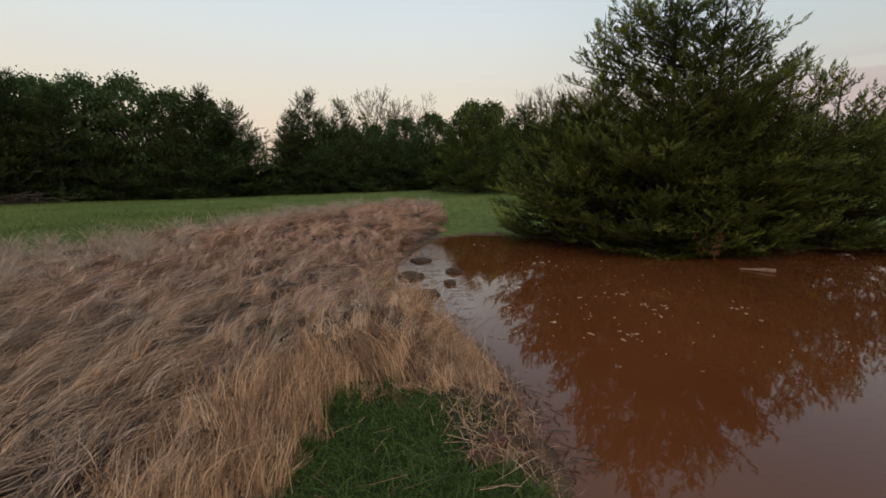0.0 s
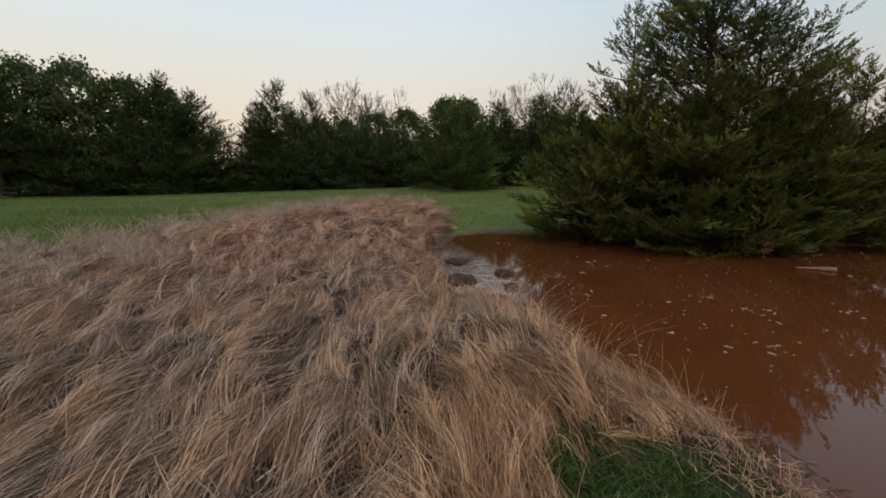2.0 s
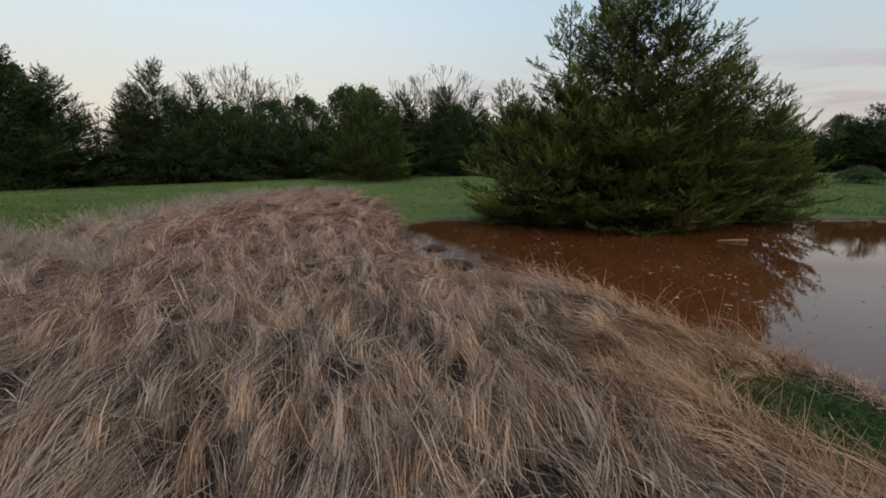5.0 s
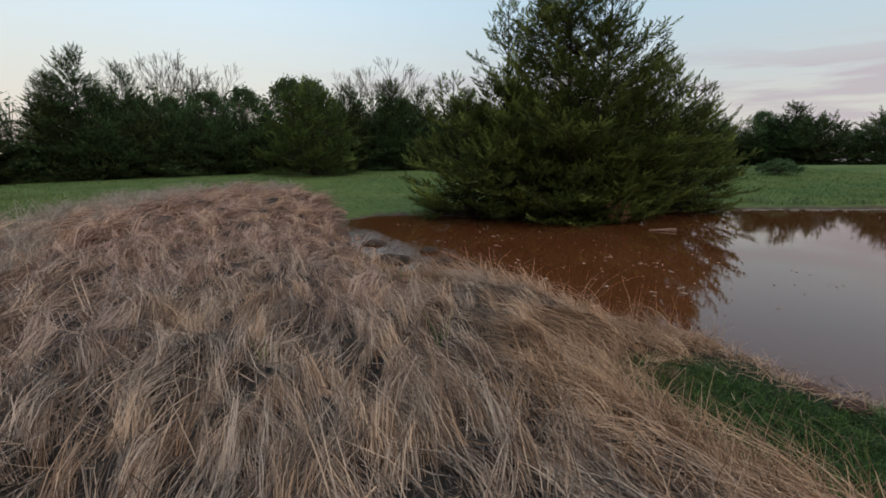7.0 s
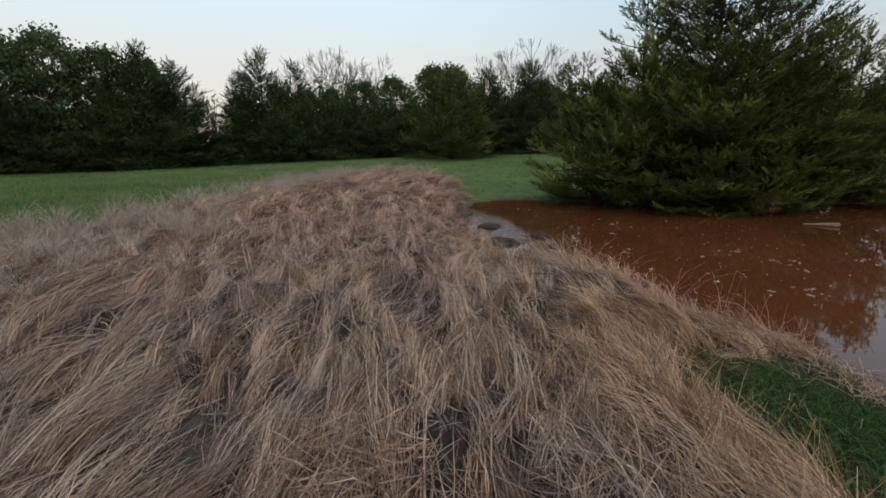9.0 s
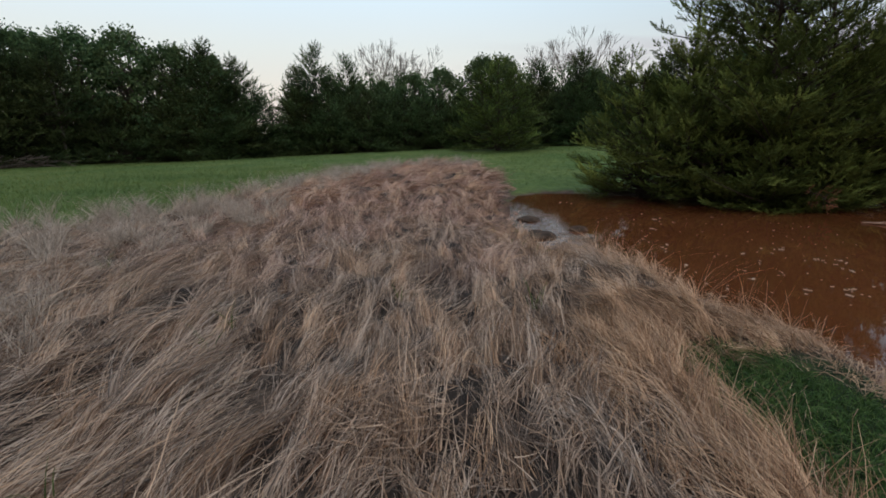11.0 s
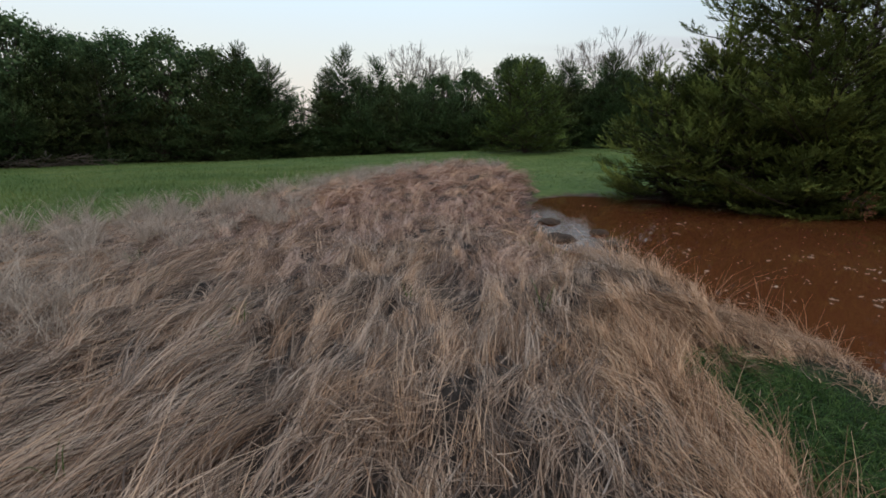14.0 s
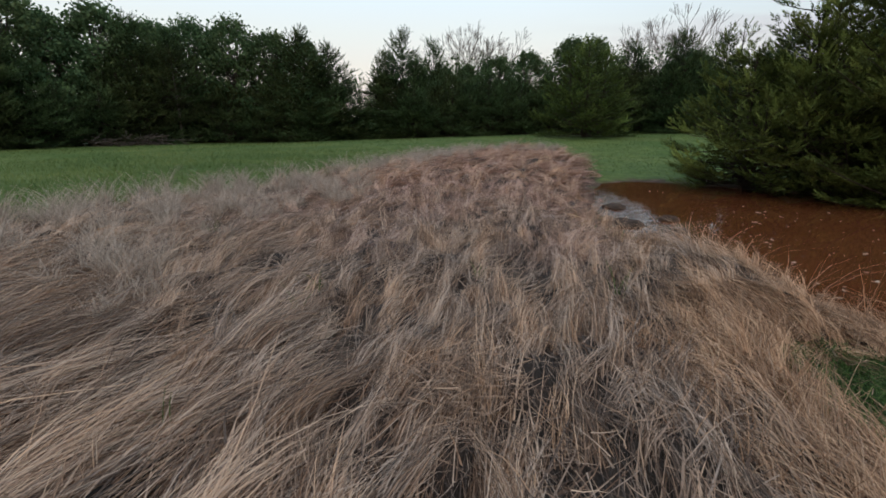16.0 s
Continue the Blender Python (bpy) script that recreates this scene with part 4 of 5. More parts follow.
def feet(box, dx, dy, seed, thin=0.12, inner=0.05, gaps=True):
    """Uneven rows of tussock feet inside the dry patch, with hollows left between them."""
    r = np.random.default_rng(seed)
    gx, gy = np.meshgrid(np.arange(box[0], box[1], dx), np.arange(box[2], box[3], dy))
    gx = gx + dx * (0.5 * (np.arange(gx.shape[0]) % 2)[:, None] + r.normal(size=gx.shape) * 0.28)
    gy = gy + dy * r.normal(size=gy.shape) * 0.30
    x, y = gx.ravel(), gy.ravel()
    ok = (inside_distance(DRY, x, y) > inner) & (r.uniform(0, 1, len(x)) > thin) & (wave(x, y, 0.8, 34) > -0.85) & (ridge(x, y) > -0.95) & (r.uniform(0, 1, len(x)) > 0.15 * trod(x, y)) & (furrow(x, y) < 0.4)
    if not gaps:
        ok = (inside_distance(DRY, x, y) > inner) & (r.uniform(0, 1, len(x)) > 0.6 * furrow(x, y))
        return x[ok], y[ok]
    return x[ok], y[ok]


def upright_grass(name, x, y, long, width, lean, mat, label, k=4, seed=0, tip=0.5, category="grass", way=None):
    """Standing blades at the given feet, each leaning and arching its own way."""
    r = np.random.default_rng(seed)
    m = len(x)
    az = r.uniform(0, 6.283, m) if way is None else way + r.normal(size=m) * 0.5
    s = np.linspace(0, 1, k)[None]
    out = (long * lean * r.uniform(0.3, 1.5, m))[:, None] * s ** 1.8
    pts = np.stack([x[:, None] + np.cos(az)[:, None] * out, y[:, None] + np.sin(az)[:, None] * out,
                    (height(x, y) - 0.01)[:, None] + long[:, None] * (s - tip * lean * s ** 2.5)], -1)
    side = unit(np.stack([np.sin(az + r.normal(size=m)), np.cos(az + r.normal(size=m)), r.normal(size=m) * 0.2], -1))
    v, f = ribbons(pts, width * r.uniform(0.7, 1.3, m), side)
    return tagged(new(name, mesh_of(name, v, f, mat)), label, category, kind="stuff")


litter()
LONG = "long grey-brown dead grass, bent over in tussocks"
# pressed layer under the tussocks, its tone lowered to paint shade into the gaps
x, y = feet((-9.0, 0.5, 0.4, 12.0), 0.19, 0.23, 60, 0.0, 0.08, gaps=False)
tussocks("pressed_grass", x, y, 17, 0.007, 4, "brown dead grass pressed flat on the ground, darkened as shade", length=(0.3, 0.7), rise=(4, 9), base=0.07, fan=0.3, seed=60, wild_share=0.06, locks=1, twist=0.3, gap_shade=0.27)
# standing and fallen tussocks, finer where they are close
x, y = feet((-6.2, 0.4, 0.9, 3.3), 0.22, 0.26, 61, 0.08)
tussocks("dry_grass", x, y, 33, 0.0042, 7, LONG, length=(0.28, 0.54), seed=61, locks=4, apart=0.065)
x, y = feet((-6.2, 0.4, 3.3, 5.4), 0.25, 0.29, 57, 0.08)
tussocks("dry_grass", x, y, 33, 0.0044, 7, LONG, seed=57, locks=4, apart=0.07)
x, y = feet((-6.2, 0.4, 0.8, 5.4), 0.27, 0.33, 59, 0.1)
tussocks("dry_grass", x, y, 20, 0.0048, 6, LONG, length=(0.28, 0.6), rise=(6, 22), seed=59, locks=3, apart=0.13, twist=0.24, gap_shade=0.12)
x, y = feet((-9.1, 0.2, 5.0, 10.2), 0.36, 0.46, 62, 0.10)
tussocks("dry_grass", x, y, 30, 0.0072, 6, LONG, length=(0.34, 0.6), base=0.028, apart=0.11, seed=62, locks=4)
x, y = feet((-9.1, 0.2, 5.0, 10.2), 0.38, 0.48, 58, 0.1)
tussocks("dry_grass", x, y, 30, 0.0072, 5, LONG, length=(0.4, 0.75), rise=(6, 18), base=0.035, apart=0.15, seed=58, locks=3, twist=0.34, gap_shade=0.14)
x, y = feet((-9.1, -6.1, 0.7, 5.2), 0.32, 0.38, 65, 0.06)
tussocks("dry_grass", x, y, 38, 0.006, 6, LONG, base=0.03, apart=0.1, seed=65, locks=5)
x, y = feet((-7.8, 0.4, 9.8, 22.7), 0.56, 0.66, 63, inner=0.2)
tussocks("dry_grass", x, y, 38, 0.0125, 6, "russet dead grass, flattened in heaps", length=(0.55, 1.05), rise=(20, 52), base=0.05, fan=0.16, apart=0.16, twist=0.6, seed=63, locks=4)
x, y = feet((-9.0, -0.8, -3.6, 0.9), 0.26, 0.30, 64)
tussocks("dry_grass", x, y, 15, 0.010, 5, LONG, base=0.06, seed=64, locks=3, apart=0.12)
x, y = np.array([(-2.18, 2.50), (-2.10, 2.58), (-2.24, 2.66), (-2.14, 2.72), (-2.06, 2.80), (-2.20, 2.82)]).T
tussocks("dry_grass", x, y, 34, 0.0042, 7, LONG, length=(0.28, 0.5), seed=70, locks=4, apart=0.065)
# long locks that hang down to the water
x, y = np.array([(-0.56, 4.74), (-0.47, 4.62), (-0.66, 4.92), (-0.52, 4.66), (-0.72, 5.25)]).T
tussocks("hanging_grass", x, y, 60, 0.0045, 8, "long golden locks of dead grass hanging down to the water", length=(0.65, 0.95), rise=(4, 8), base=0.03, gold=0.25, seed=68, way=np.array([-0.80, -0.75, -0.72, -0.78, -0.55]), wild_share=0.02, twist=0.08, free=True, drop=42)
q = np.random.default_rng(69)
x, y = q.uniform(-1.45, 0.3, 900), q.uniform(1.0, 6.2, 900)
d = inside_distance(DRY, x, y)
ok = (d > 0.02) & (d < 0.42)
x, y = x[ok][:110], y[ok][:110]
tussocks("golden_grass", x, y, 22, 0.0042, 7, "golden dead grass standing at the edge of the lawn", length=(0.35, 0.65), rise=(44, 76), fan=0.16, gold=0.40, seed=66, locks=3)
tussocks("golden_grass", np.array([-0.52, -0.42, -0.33]), np.array([3.16, 3.12, 3.14]), 26, 0.0044, 7, "golden dead grass drooping over the lawn", length=(0.32, 0.5), rise=(20, 48), fan=0.16, gold=0.5, seed=69, way=np.array([-1.5, -1.2, -0.9]), locks=3, free=True, drop=28)


def scatter(box, per_m2, r, test):
    x0, x1, y0, y1 = box
    n = int((x1 - x0) * (y1 - y0) * per_m2)
    x, y = r.uniform(x0, x1, n), r.uniform(y0, y1, n)
    ok = test(x, y)
    return x[ok], y[ok]


def on_land(x, y, dry_out=0.0, shore=0.12):
    return (inside_distance(POND, x, y) < -shore) & (inside_distance(DRY, x, y) < dry_out)


r = np.random.default_rng(71)
x, y = scatter((-1.1, 0.7, 0.9, 3.4), 6500, r, lambda x, y: on_land(x, y, 0.30, 0.02) & (inside_distance(LAWN_EDGE, x, y) > 0.03 * wave(x, y, 0.25, 27) - 0.03 * r.uniform(0, 1, len(x)) ** 3) & (wave(x, y, 0.055, 42) > -0.45))
upright_grass("lawn_grass", x, y, r.uniform(0.05, 0.13, len(x)) * (1 + 0.4 * wave(x, y, 0.2, 41)), 0.0056, 0.9, LAWN, "short lush green lawn grass by the pond", seed=72)
x, y = scatter((-1.0, 0.7, -3.0, 0.6), 900, r, lambda x, y: on_land(x, y, 0.05, 0.06))
upright_grass("lawn_grass", x, y, r.uniform(0.05, 0.11, len(x)), 0.009, 0.7, LAWN, "short lush green lawn grass by the pond", seed=73)
# meadow, coarser with distance
x, y = scatter((-20, 0, 1, 24), 150, r, lambda x, y: on_land(x, y, 0.35, 0.45) & ((x < -2.2) | (y > 4)) & (r.uniform(0, 1, len(x)) < smooth(34, 9, np.hypot(x, y))))
upright_grass("meadow_grass", x, y, r.uniform(0.10, 0.24, len(x)), 0.016, 0.55, FIELD, "knee-low green meadow grass", k=3, seed=74)
x, y = scatter((-34, 26, 14, 43), 32, r, lambda x, y: on_land(x, y, 0.1, 0.5))
upright_grass("meadow_grass", x, y, r.uniform(0.05, 0.13, len(x)), 0.024, 0.8, FIELD, "green meadow grass towards the trees", k=3, seed=75)
x, y = scatter((8, 28, 6, 26), 80, r, lambda x, y: on_land(x, y, 0.1, 0.75))
upright_grass("meadow_grass", x, y, r.uniform(0.06, 0.16, len(x)), 0.022, 0.8, FIELD, "rough green grass on the far bank", k=3, seed=76)
# pale standing grass along the border of the dry patch
x, y = scatter((-9.6, 0.4, 1.0, 23.2), 13, r, lambda x, y: (lambda d: (d > -0.15) & (((x < -4.7 - 0.06 * (y - 4)) & (y < 11)) | (d < 1.4) & ((x < -2.2 - 0.13 * y + 0.18 * np.maximum(y - 14, 0)) | (y > 20))) & (wave(x, y, 1.1, 18) > -0.45 + 0.14 * d))(inside_distance(DRY, x, y)))
tuft = np.repeat(np.arange(len(x)), 64)
tall_by = r.uniform(0.6, 1.35, len(x))
x, y = x[tuft] + r.normal(size=len(tuft)) * 0.05, y[tuft] + r.normal(size=len(tuft)) * 0.05
upright_grass("seed_grass", x, y, r.uniform(0.20, 0.50, len(x)) * tall_by[tuft] * (1 + 0.3 * smooth(0.9, 0.2, inside_distance(DRY, x, y))), 0.0030 + 0.00055 * np.hypot(x, y), 0.5, SEED, "pale standing dead grass with fuzzy heads, in tufts", seed=77)
# golden stubble that stands along the edge of the lawn
def standing_straw(name, x, y, long, width, lean, gold, label, seed=0, way=None):
    ob = upright_grass(name, x, y, long, width, lean, STRAW, label, k=4, seed=seed, tip=0.4, way=way)
    r = np.random.default_rng(seed + 1)
    m = len(x)
    shade = np.stack([np.clip(0.48 + 0.3 * r.normal(size=m) + 0.2 * wave(x, y, 0.2, 22), 0, 1), np.clip(gold + 0.2 * r.normal(size=m), 0, 1), np.zeros(m), np.ones(m)], -1)
    ob.data.color_attributes.new("tone", "FLOAT_COLOR", "POINT").data.foreach_set("color", np.repeat(shade, 8, axis=0).astype(np.float32).ravel())
    return ob


x, y = scatter((-1.9, -0.7, 0.5, 3.3), 1500, r, lambda x, y: (lambda d: (d > -0.04) & (d < 1.1) & (wave(x, y, 0.35, 23) > -0.35 + 0.9 * d))(inside_distance(DRY, x, y)))
standing_straw("golden_stubble", x, y, r.uniform(0.16, 0.44, len(x)), 0.0046, 0.35, 0.85, "upright golden dead stalks at the edge of the lawn", 81)
x, y = scatter((-1.4, -0.6, 0.9, 3.3), 1700, r, lambda x, y: (lambda d: (d < -0.01) & (d > -0.26 - 0.1 * wave(x, y, 0.4, 37)) & (wave(x, y, 0.18, 38) > -0.35))(inside_distance(LAWN_EDGE, x, y)))
standing_straw("golden_stubble", x, y, r.uniform(0.18, 0.40, len(x)), 0.004, 0.38, 0.6, "tall golden dead stalks along the lawn", 80, np.full(len(x), 1.9))
x, y = scatter((-0.6, 0.65, 1.2, 4.6), 900, r, lambda x, y: (lambda d, p: (d < 0.02) & (p > 0.0) & (p < 0.5) & (wave(x, y, 0.25, 24) > -0.1))(inside_distance(LAWN_EDGE, x, y), -inside_distance(POND, x, y)))
standing_straw("golden_stubble", x, y, r.uniform(0.06, 0.20, len(x)), 0.0042, 0.7, 0.85, "short golden stubble on the clay shore", 83)
x, y = scatter((-0.75, 0.6, 3.0, 4.7), 520, r, lambda x, y: (lambda d: (d < 0.0) & (d > -0.9) & (inside_distance(POND, x, y) < 0.0) & (wave(x, y, 0.3, 26) > -0.2))(inside_distance(LAWN_EDGE, x, y)))
standing_straw("golden_stubble", x, y, r.uniform(0.12, 0.34, len(x)), 0.0046, 0.42, 0.75, "upright golden stubble between the lawn and the water", 82)
x, y = scatter((-0.6, 0.5, 3.4, 6.6), 26, r, lambda x, y: (lambda d: (d > 0.0) & (d < 0.4))(inside_distance(DRY, x, y)))
standing_straw("golden_stubble", x, y, r.uniform(0.35, 0.62, len(x)), 0.004, 0.22, 0.9, "thin tall golden stems over the water's edge", 85)
reed_x, reed_y = np.repeat([0.02, -0.10, 0.12, 0.30, -0.22], 9), np.repeat([5.55, 5.8, 5.2, 4.4, 6.2], 9)
reed_x, reed_y = reed_x + r.normal(size=45) * 0.07 - 0.06, reed_y + r.normal(size=45) * 0.10
standing_straw("leaning_reeds", reed_x, reed_y, r.uniform(0.35, 0.68, 45), 0.0055, 0.75, 0.9, "long golden stems leaning over the water", 87, np.full(45, 0.1))
# wisps that still stand among the flattened locks
def wisps(cx, cy, tall, blades, spread, width, lean, gold, label, seed):
    q = np.random.default_rng(seed)
    n = len(cx)
    i = np.repeat(np.arange(n), blades)
    x, y = cx[i] + q.normal(size=len(i)) * spread, cy[i] + q.normal(size=len(i)) * spread
    ok = inside_distance(DRY, x, y) > -0.3
    i, x, y = i[ok], x[ok], y[ok]
    way = flow(cx, cy) + q.normal(size=n) * 0.5
    long = (tall * q.uniform(0.6, 1.3, n))[i] * q.uniform(0.55, 1.1, len(i)) + 0.05
    standing_straw("standing_wisps", x, y, long, width, lean, gold, label, seed, way[i])


x, y = scatter((-5.6, -0.9, 1.2, 7.5), 5.5, r, lambda x, y: (inside_distance(DRY, x, y) > 0.2) & (wave(x, y, 1.2, 44) > -0.1))
wisps(x, y, 0.27, 20, 0.035, 0.0042, 0.55, 0.45, "thin wisps of dead grass still standing", 141)
x, y = scatter((-6.5, -0.9, 7.0, 20.0), 2.2, r, lambda x, y: inside_distance(DRY, x, y) > 0.3)
wisps(x, y, 0.30, 16, 0.06, 0.011, 0.5, 0.25, "thin wisps of dead grass still standing", 143)
# cut stems strewn on the lawn, and a jumble of broken straw on the shore
def clippings(x, y, long, lift, gold, label, seed):
    q = np.random.default_rng(seed)
    n = len(x)
    a = q.uniform(0, 6.283, n)
    t = np.linspace(-0.5, 0.5, 4)[None]
    pts = np.stack([x[:, None] + np.cos(a)[:, None] * long[:, None] * t, y[:, None] + np.sin(a)[:, None] * long[:, None] * t,
                    (np.maximum(height(x, y), 0) + mound(x, y) + q.uniform(*lift, n))[:, None] + (q.normal(size=n) * 0.25 * long)[:, None] * t * 0.5 + q.normal(size=(n, 4)) * 0.006], -1)
    me = mesh_of("straw_clippings", *ribbons(pts, q.uniform(0.003, 0.0055, n), unit(np.stack([-np.sin(a), np.cos(a), q.normal(size=n) * 0.4], -1))), STRAW)
    shade = np.stack([np.clip(0.36 + 0.25 * q.normal(size=n), 0, 1), q.uniform(*gold, n), np.zeros(n), np.ones(n)], -1)
    me.color_attributes.new("tone", "FLOAT_COLOR", "POINT").data.foreach_set("color", np.repeat(shade, 8, axis=0).astype(np.float32).ravel())
    tagged(new("straw_clippings", me), label, "straw", kind="stuff")


x, y = scatter((-0.95, 0.5, 1.0, 3.2), 60, r, lambda x, y: (inside_distance(LAWN_EDGE, x, y) > 0) & (r.uniform(0, 1, len(x)) < 0.35 + 0.65 * smooth(-0.5, 0.1, x)))
clippings(x, y, r.uniform(0.06, 0.28, len(x)), (0.05, 0.10), (0.4, 0.9), "loose pale cut stems lying on the lawn", 88)
x, y = scatter((-3.4, -1.0, 1.1, 2.4), 420, r, lambda x, y: r.uniform(0, 1, len(x)) < trod(x, y) * smooth(2.35, 1.95, y))
clippings(x, y, r.uniform(0.08, 0.26, len(x)), (0.01, 0.09), (0.0, 0.6), "short broken straw trodden flat every way", 86)
x, y = scatter((-0.7, 0.62, 1.4, 4.8), 900, r, lambda x, y: (lambda d, p: (d < 0.06 * wave(x, y, 0.3, 28)) & (p > -0.03) & (p < 0.62) & (wave(x, y, 0.22, 29) > -0.5 - 0.5 * (p > 0.1)))(inside_distance(LAWN_EDGE, x, y), -inside_distance(POND, x, y)))
clippings(x, y, r.uniform(0.06, 0.26, len(x)), (0.0, 0.07), (0.45, 1.0), "broken golden straw heaped on the clay shore", 89)
q = np.random.default_rng(90)
clippings(-2.5 + 0.17 * q.normal(size=300), 2.15 + 0.11 * q.normal(size=300), q.uniform(0.08, 0.26, 300), (0.05, 0.15), (0.3, 0.8), "reddish broken straw in a small heap", 90)


def shoot(x, y, h, blades, seed):
    """A few fresh green blades that come up through the straw."""
    q = np.random.default_rng(seed)
    bx, by = x + q.normal(size=blades) * 0.025, y + q.normal(size=blades) * 0.025
    ob = upright_grass("green_shoot", bx, by, h * q.uniform(0.6, 1.1, blades), 0.008, 0.4, LAWN, "", k=5, seed=seed)
    ob["kind"] = ""
    del ob["kind"]
    return tagged(ob, "fresh green shoot coming up through dead grass", "grass shoot", "green shoots in the straw")


for i, (x, y, h, k) in enumerate([(-3.72, 3.42, 0.30, 12), (-3.67, 1.74, 0.36, 5), (-1.44, 3.84, 0.36, 12), (-3.73, 3.05, 0.34, 8), (-2.57, 3.96, 0.28, 8), (-4.9, 4.2, 0.34, 14), (-5.6, 5.0, 0.4, 16), (-1.25, 3.0, 0.24, 6), (-1.05, 2.3, 0.22, 5)]):
    shoot(x, y, h, k, 90 + i)


# ---- things on the water and the shore ----
def lump(name, size, seed, mat, label, category, group=""):
    """An uneven rounded clod or stone, flattened on the water."""
    bm = bmesh.new()
    bmesh.ops.create_icosphere(bm, subdivisions=3, radius=1.0)
    for v in bm.verts:
        k = 1 + 0.28 * noise.noise(v.co * 1.3 + Vector((seed, 0, 0))) + 0.12 * noise.noise(v.co * 3.7 + Vector((0, seed, 0)))
        v.co = Vector((v.co.x * size[0], v.co.y * size[1], v.co.z * size[2])) * k
    me = bpy.data.meshes.new(name)
    bm.to_mesh(me)
    bm.free()
    me.materials.append(mat)
    for f in me.polygons:
        f.use_smooth = True
    return tagged(new(name, me), label, category, group)


for i, (x, y, w, d, h) in enumerate([(-0.22, 6.36, 0.2, 0.15, 0.07), (0.11, 7.05, 0.1, 0.09, 0.05), (0.20, 7.92, 0.15, 0.12, 0.06), (-0.52, 7.51, 0.22, 0.3, 0.06), (-0.43, 8.93, 0.2, 0.25, 0.05)]):
    lump("mud_clod", (w, d, h), 3.1 * i, ROCK, "wet brown mud clod standing out of the water", "mud clod", "clods by the shore").location = (x, y, 0.015)

for i, (x, y, w, d, h, m) in enumerate([(0.30, 2.50, 0.07, 0.09, 0.03, SOIL), (0.42, 2.95, 0.08, 0.12, 0.04, ROCK), (0.46, 2.62, 0.07, 0.10, 0.03, ROCK), (0.40, 3.30, 0.09, 0.10, 0.035, ROCK), (0.22, 2.28, 0.09, 0.07, 0.03, SOIL), (0.50, 2.38, 0.06, 0.09, 0.03, ROCK)]):
    ob = lump("mud_clod", (w, d, h), 1.7 * i + 20, m, "lump of dark red clay among straw on the shore", "mud clod", "clods by the shore")
    ob.location = (x, y, float(height(np.array([x]), np.array([y]))[0]) + 0.01)


def plank():
    """A weathered floating board with a blunt thick end."""
    bm = bmesh.new()
    n = 12
    rings = []
    for i in range(n):
        t = i / (n - 1)
        w = (0.03 + 0.05 * smooth(0, 0.5, t)) * (1 - 0.35 * smooth(0.85, 1, t)) + 0.008 * math.sin(9 * t)
        h = 0.015 + 0.028 * smooth(0.3, 0.8, t)
        c = Vector((-0.31 + 0.62 * t, 0.02 * math.sin(4 * t), 0.012 + 0.012 * t))
        rings.append([bm.verts.new(c + Vector((0, w * math.cos(a), h * math.sin(a)))) for a in np.arange(8) * 6.2832 / 8])
    for p, q in zip(rings, rings[1:]):
        for k in range(8):
            bm.faces.new((p[k], q[k], q[(k + 1) % 8], p[(k + 1) % 8]))
    bm.faces.new(rings[0])
    bm.faces.new(rings[-1][::-1])
    bmesh.ops.recalc_face_normals(bm, faces=bm.faces)
    me = bpy.data.meshes.new("driftwood")
    bm.to_mesh(me)
    bm.free()
    me.materials.append(DRIFT)
    ob = tagged(new("driftwood", me), "reddish-brown piece of driftwood floating on the pond", "driftwood")
    ob.matrix_world = pose(5.51, 8.01, 0.002, 0, 0, -31) @ Matrix.Diagonal((0.85, 1.1, 1.0, 1))


plank()


def fleck_mesh(seed, size):
    """A thin ragged scrap of foam or dead leaf, slightly curled."""
    q = np.random.default_rng(seed)
    k = 9
    a = np.arange(k) * 6.2832 / k
    rad = size * q.uniform(0.25, 1.25, k)
    bm = bmesh.new()
    top = bm.verts.new((0, 0, 0.008))
    rim = [bm.verts.new((rad[i] * math.cos(a[i]), 0.8 * rad[i] * math.sin(a[i]), 0.003 + 0.022 * q.uniform() ** 2)) for i in range(k)]
    under = [bm.verts.new((v.co.x * 0.9, v.co.y * 0.9, 0.0005)) for v in rim]
    for i in range(k):
        j = (i + 1) % k
        bm.faces.new((top, rim[i], rim[j]))
        bm.faces.new((rim[i], under[i], under[j], rim[j]))
    me = bpy.data.meshes.new("foam_fleck")
    bm.to_mesh(me)
    bm.free()
    me.materials.append(FOAM)
    return me


FLECKS = [fleck_mesh(s, 0.033) for s in range(6)]
spots = [(2.13, 9.32), (1.03, 6.69), (0.98, 5.67), (0.76, 4.78), (1.98, 6.11), (2.60, 5.94), (2.81, 5.65), (1.47, 4.50), (2.13, 4.87), (0.54, 4.48), (2.53, 6.81), (1.88, 4.72),
        (1.25, 5.63), (1.46, 8.05), (3.73, 5.89), (5.48, 6.64), (2.99, 9.08), (2.55, 5.68), (1.48, 5.08), (0.91, 11.01), (3.79, 5.63), (3.75, 5.14), (2.43, 6.43), (2.08, 8.46),
        (0.35, 7.97), (2.08, 8.93)]
q = np.random.default_rng(101)
for x, y in spots:
    for _ in range(q.integers(1, 4)):
        ob = tagged(new("foam_fleck", FLECKS[q.integers(0, 6)]), "pale scrap of foam and dead leaf on the water", "foam fleck", "flecks on the pond")
        ob.matrix_world = pose(x + q.normal() * 0.10, y + q.normal() * 0.12, 0.001, 0, 0, q.uniform(0, 360)) @ Matrix.Diagonal((q.uniform(0.35, 1.7), q.uniform(0.3, 1.1), 0.5, 1))
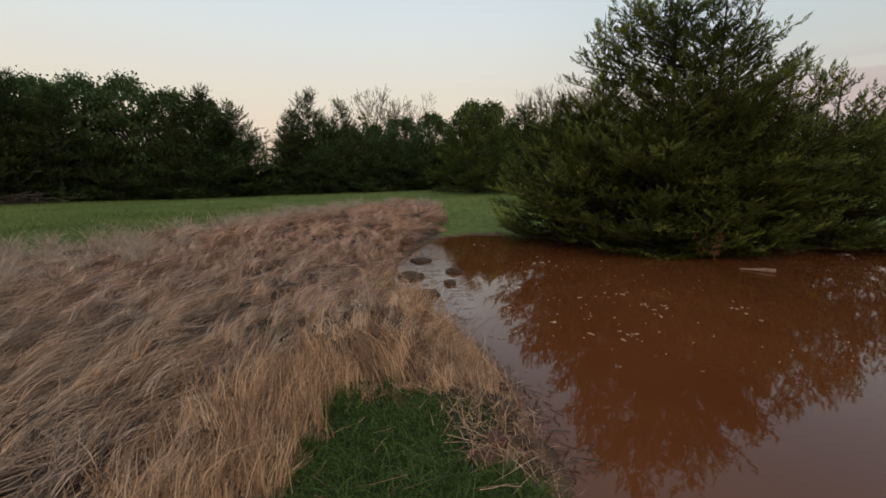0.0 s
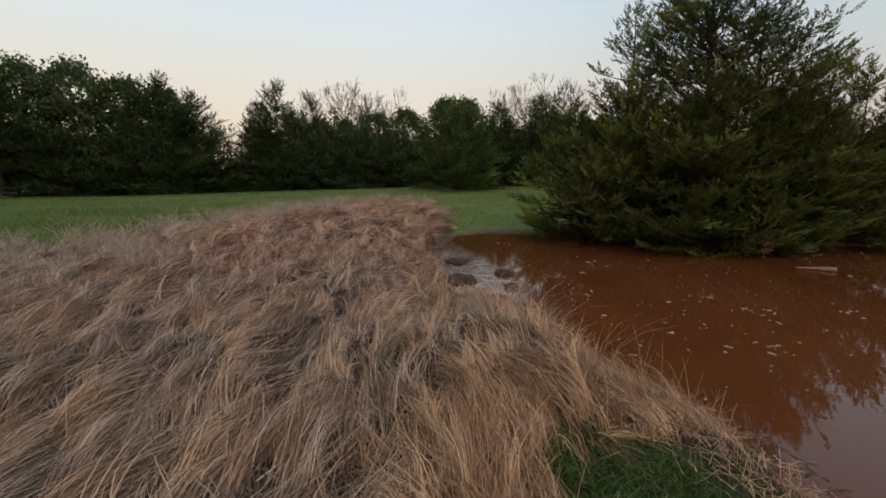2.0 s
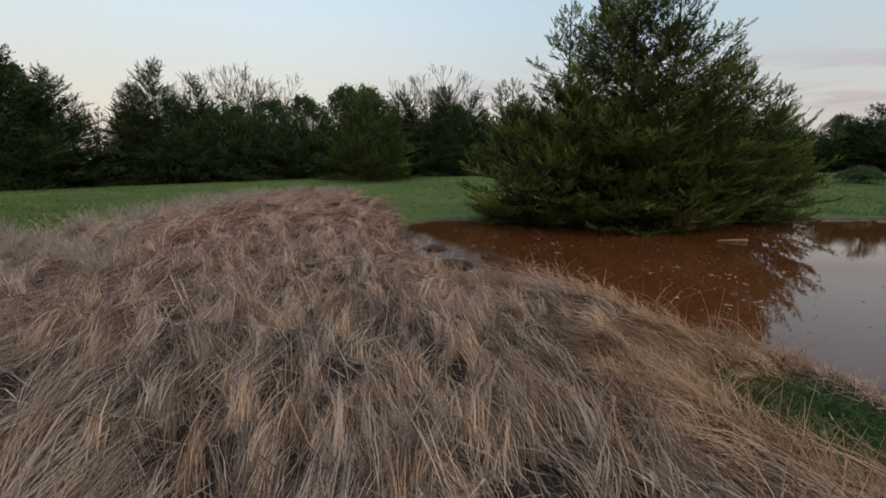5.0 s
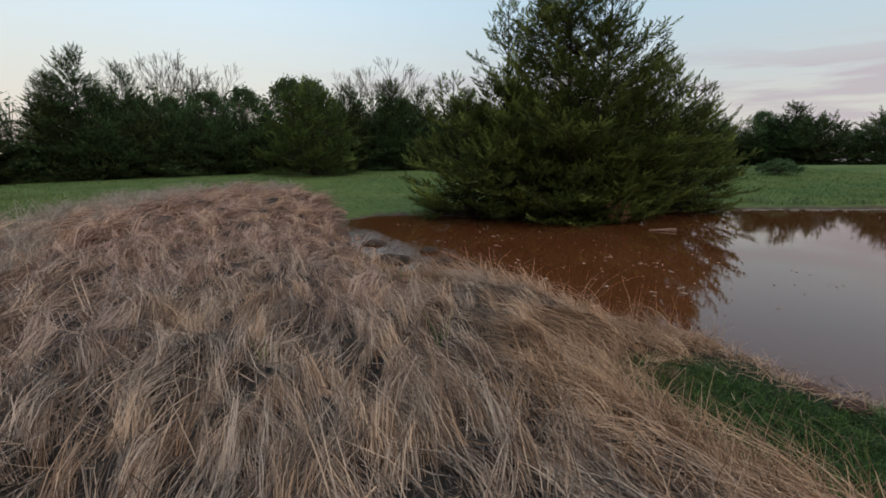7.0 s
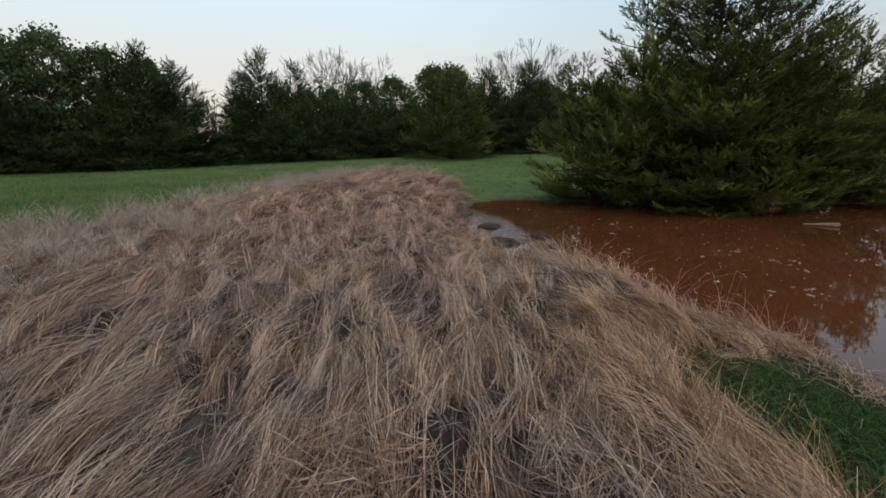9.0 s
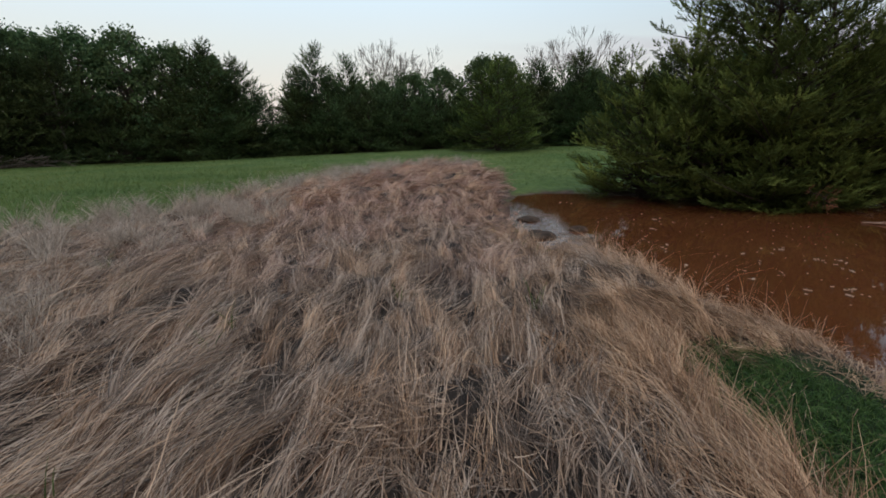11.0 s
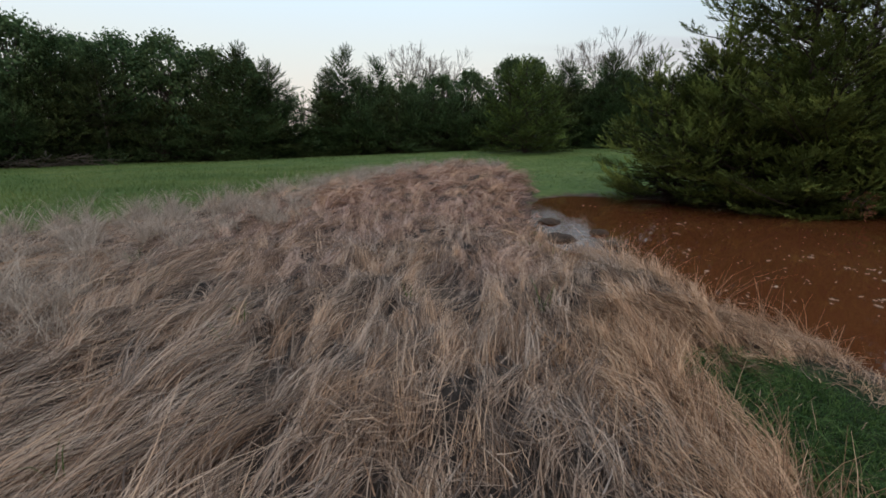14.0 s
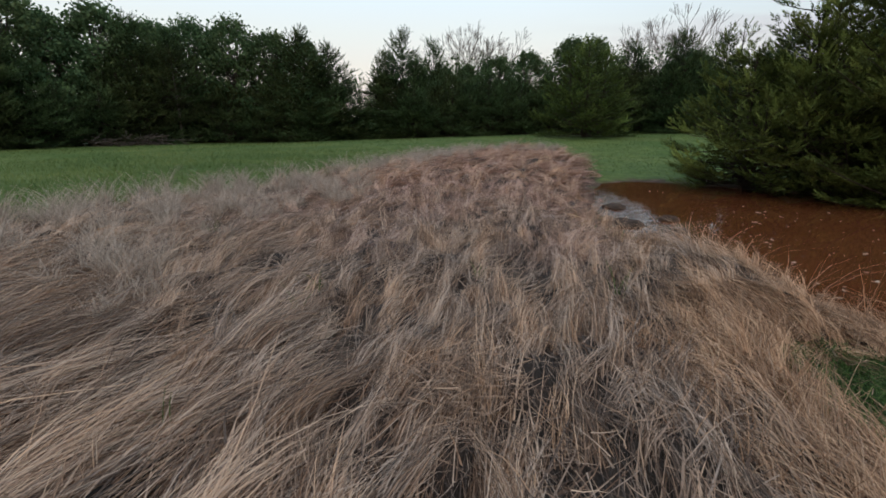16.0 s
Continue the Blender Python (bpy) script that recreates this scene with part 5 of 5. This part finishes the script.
for _ in range(120):
    x, y = 0.6 + 3.6 * q.uniform() ** 1.3, 3.6 + 5.4 * q.uniform() ** 0.8
    ob = tagged(new("foam_fleck", FLECKS[q.integers(0, 6)]), "pale scrap of foam and dead leaf on the water", "foam fleck", "flecks on the pond")
    ob.matrix_world = pose(x, y, 0.001, 0, 0, q.uniform(0, 360)) @ Matrix.Diagonal((q.uniform(0.12, 0.7), q.uniform(0.12, 0.5), 0.4, 1))


def strewn(name, x, y, z, long, width, mat, label, category, seed):
    """Loose thin stems lying every way."""
    q = np.random.default_rng(seed)
    n = len(x)
    a = q.uniform(0, 6.283, n)
    t = np.linspace(-0.5, 0.5, 4)[None]
    bend = a[:, None] + q.normal(size=n)[:, None] * 0.8 * t
    pts = np.stack([x[:, None] + np.cos(bend) * long[:, None] * t, y[:, None] + np.sin(bend) * long[:, None] * t, z[:, None] + q.normal(size=(n, 4)) * 0.004], -1)
    v, f = ribbons(pts, width * q.uniform(0.6, 1.5, n), unit(np.stack([-np.sin(a), np.cos(a), q.normal(size=n) * 0.3], -1)))
    return tagged(new(name, mesh_of(name, v, f, mat)), label, category, kind="stuff")


y = np.concatenate([q.uniform(4.6, 13.0, 520), q.uniform(2.3, 4.6, 200)])
x = np.interp(y, [2.3, 3.0, 3.46, 4.2, 4.6, 5.85, 7.2, 8.8, 12.2, 13], [0.64, 0.59, 0.53, 0.30, 0.15, -0.1, -0.7, -0.8, -0.3, 0]) + np.abs(q.normal(size=720)) * np.interp(y, [4.6, 7, 9, 13], [0.12, 0.35, 0.4, 0.2])
strewn("wet_debris", x, y, np.full(720, 0.008), q.uniform(0.05, 0.2, 720), 0.008, ROCK, "dark wet stems drifted together along the shore", "debris", 111)
# mud line and weeds of the far bank
x = q.uniform(9.5, 17.5, 900)
y = np.interp(x, [8.7, 10.0, 11.4, 12.9, 15.1, 18.2], [9.88, 10.47, 9.97, 9.28, 8.41, 5.56]) + q.uniform(0.75, 2.4, 900)
keep = wave(x, y, 1.1, 25) > 0.05
upright_grass("bank_weed", x[keep], y[keep], q.uniform(0.12, 0.32, keep.sum()), 0.03, 0.9, SEDGE, "pale grey-green weeds along the far bank", k=4, seed=112, category="weed")
x = q.uniform(9.6, 15.5, 260)
y = np.interp(x, [8.7, 10.0, 11.4, 12.9, 15.1, 18.2], [9.88, 10.47, 9.97, 9.28, 8.41, 5.56]) + q.normal(size=260) * 0.05 - 0.03
strewn("drift_line", x, y, np.full(260, 0.014), q.uniform(0.2, 0.7, 260), 0.06, FOAM, "pale scum and drift along the far waterline", "debris", 113)


def twig_heap(name, x, y, count, rad, h, mat, label, category, seed):
    """A heap of dead sticks."""
    q = np.random.default_rng(seed)
    lines = []
    for _ in range(count):
        a, b = q.uniform(0, 6.283), q.normal() * 0.35
        c = np.array([q.normal() * rad * 0.5, q.normal() * rad * 0.3, abs(q.normal()) * h * 0.5 + 0.03])
        d = np.array([math.cos(a) * math.cos(b), math.sin(a) * math.cos(b), math.sin(b)]) * q.uniform(0.3, 0.8) * rad
        t = np.linspace(-0.5, 0.5, 4)[:, None]
        line = c + d * t + q.normal(size=(4, 3)) * 0.03
        line[:, 2] = np.maximum(line[:, 2], 0.0)
        lines.append((line, np.linspace(0.03, 0.012, 4)))
    ob = tagged(new(name, mesh_of(name, *tubes(lines, 5), mat, True)), label, category)
    ob.location = (x, y, float(height(np.array([x]), np.array([y]))[0]))
    return ob


twig_heap("brush_pile", -26.7, 29.4, 70, 2.0, 0.7, BARK, "grey heap of dead branches under the trees", "brush pile", 121)
twig_heap("brush_pile", -28.3, 27.6, 60, 1.8, 0.6, BARK, "grey heap of dead branches under the trees", "brush pile", 122)

lone = cedar("cedar_tree", [(0, 0, 7.6, 2.5)], 170, 0.50, CEDAR_FAR, 34, "thin cedar with a bare pale trunk before the wood", group=EDGE, low=2.8)
for stem in lone.children:
    if stem.name.startswith("trunk"):
        stem.data.materials[0] = BARK
lone.matrix_basis = stand(-26.3, 32.4, 1.0, 0, 1.15)
shrub = leafy("willow_shrub", 1.5, 1.7, 60, 60, 0.16, 43, "low grey-green shrub on the far meadow")
shrub["category"] = "shrub"
shrub.children[1].data.materials[0] = SEDGE
shrub.matrix_basis = stand(24.0, 16.6, 0.50, 0, 1.15)
dead = cedar("dead_branch", [(0, 0, 0.5, 0.3)], 900, 0.09, DEAD, 35, "rust-brown dead cedar branch hanging at the water", "branch", 0.05)
dead.matrix_basis = pose(5.02, 9.06, 0.40, 105, 0, 20)
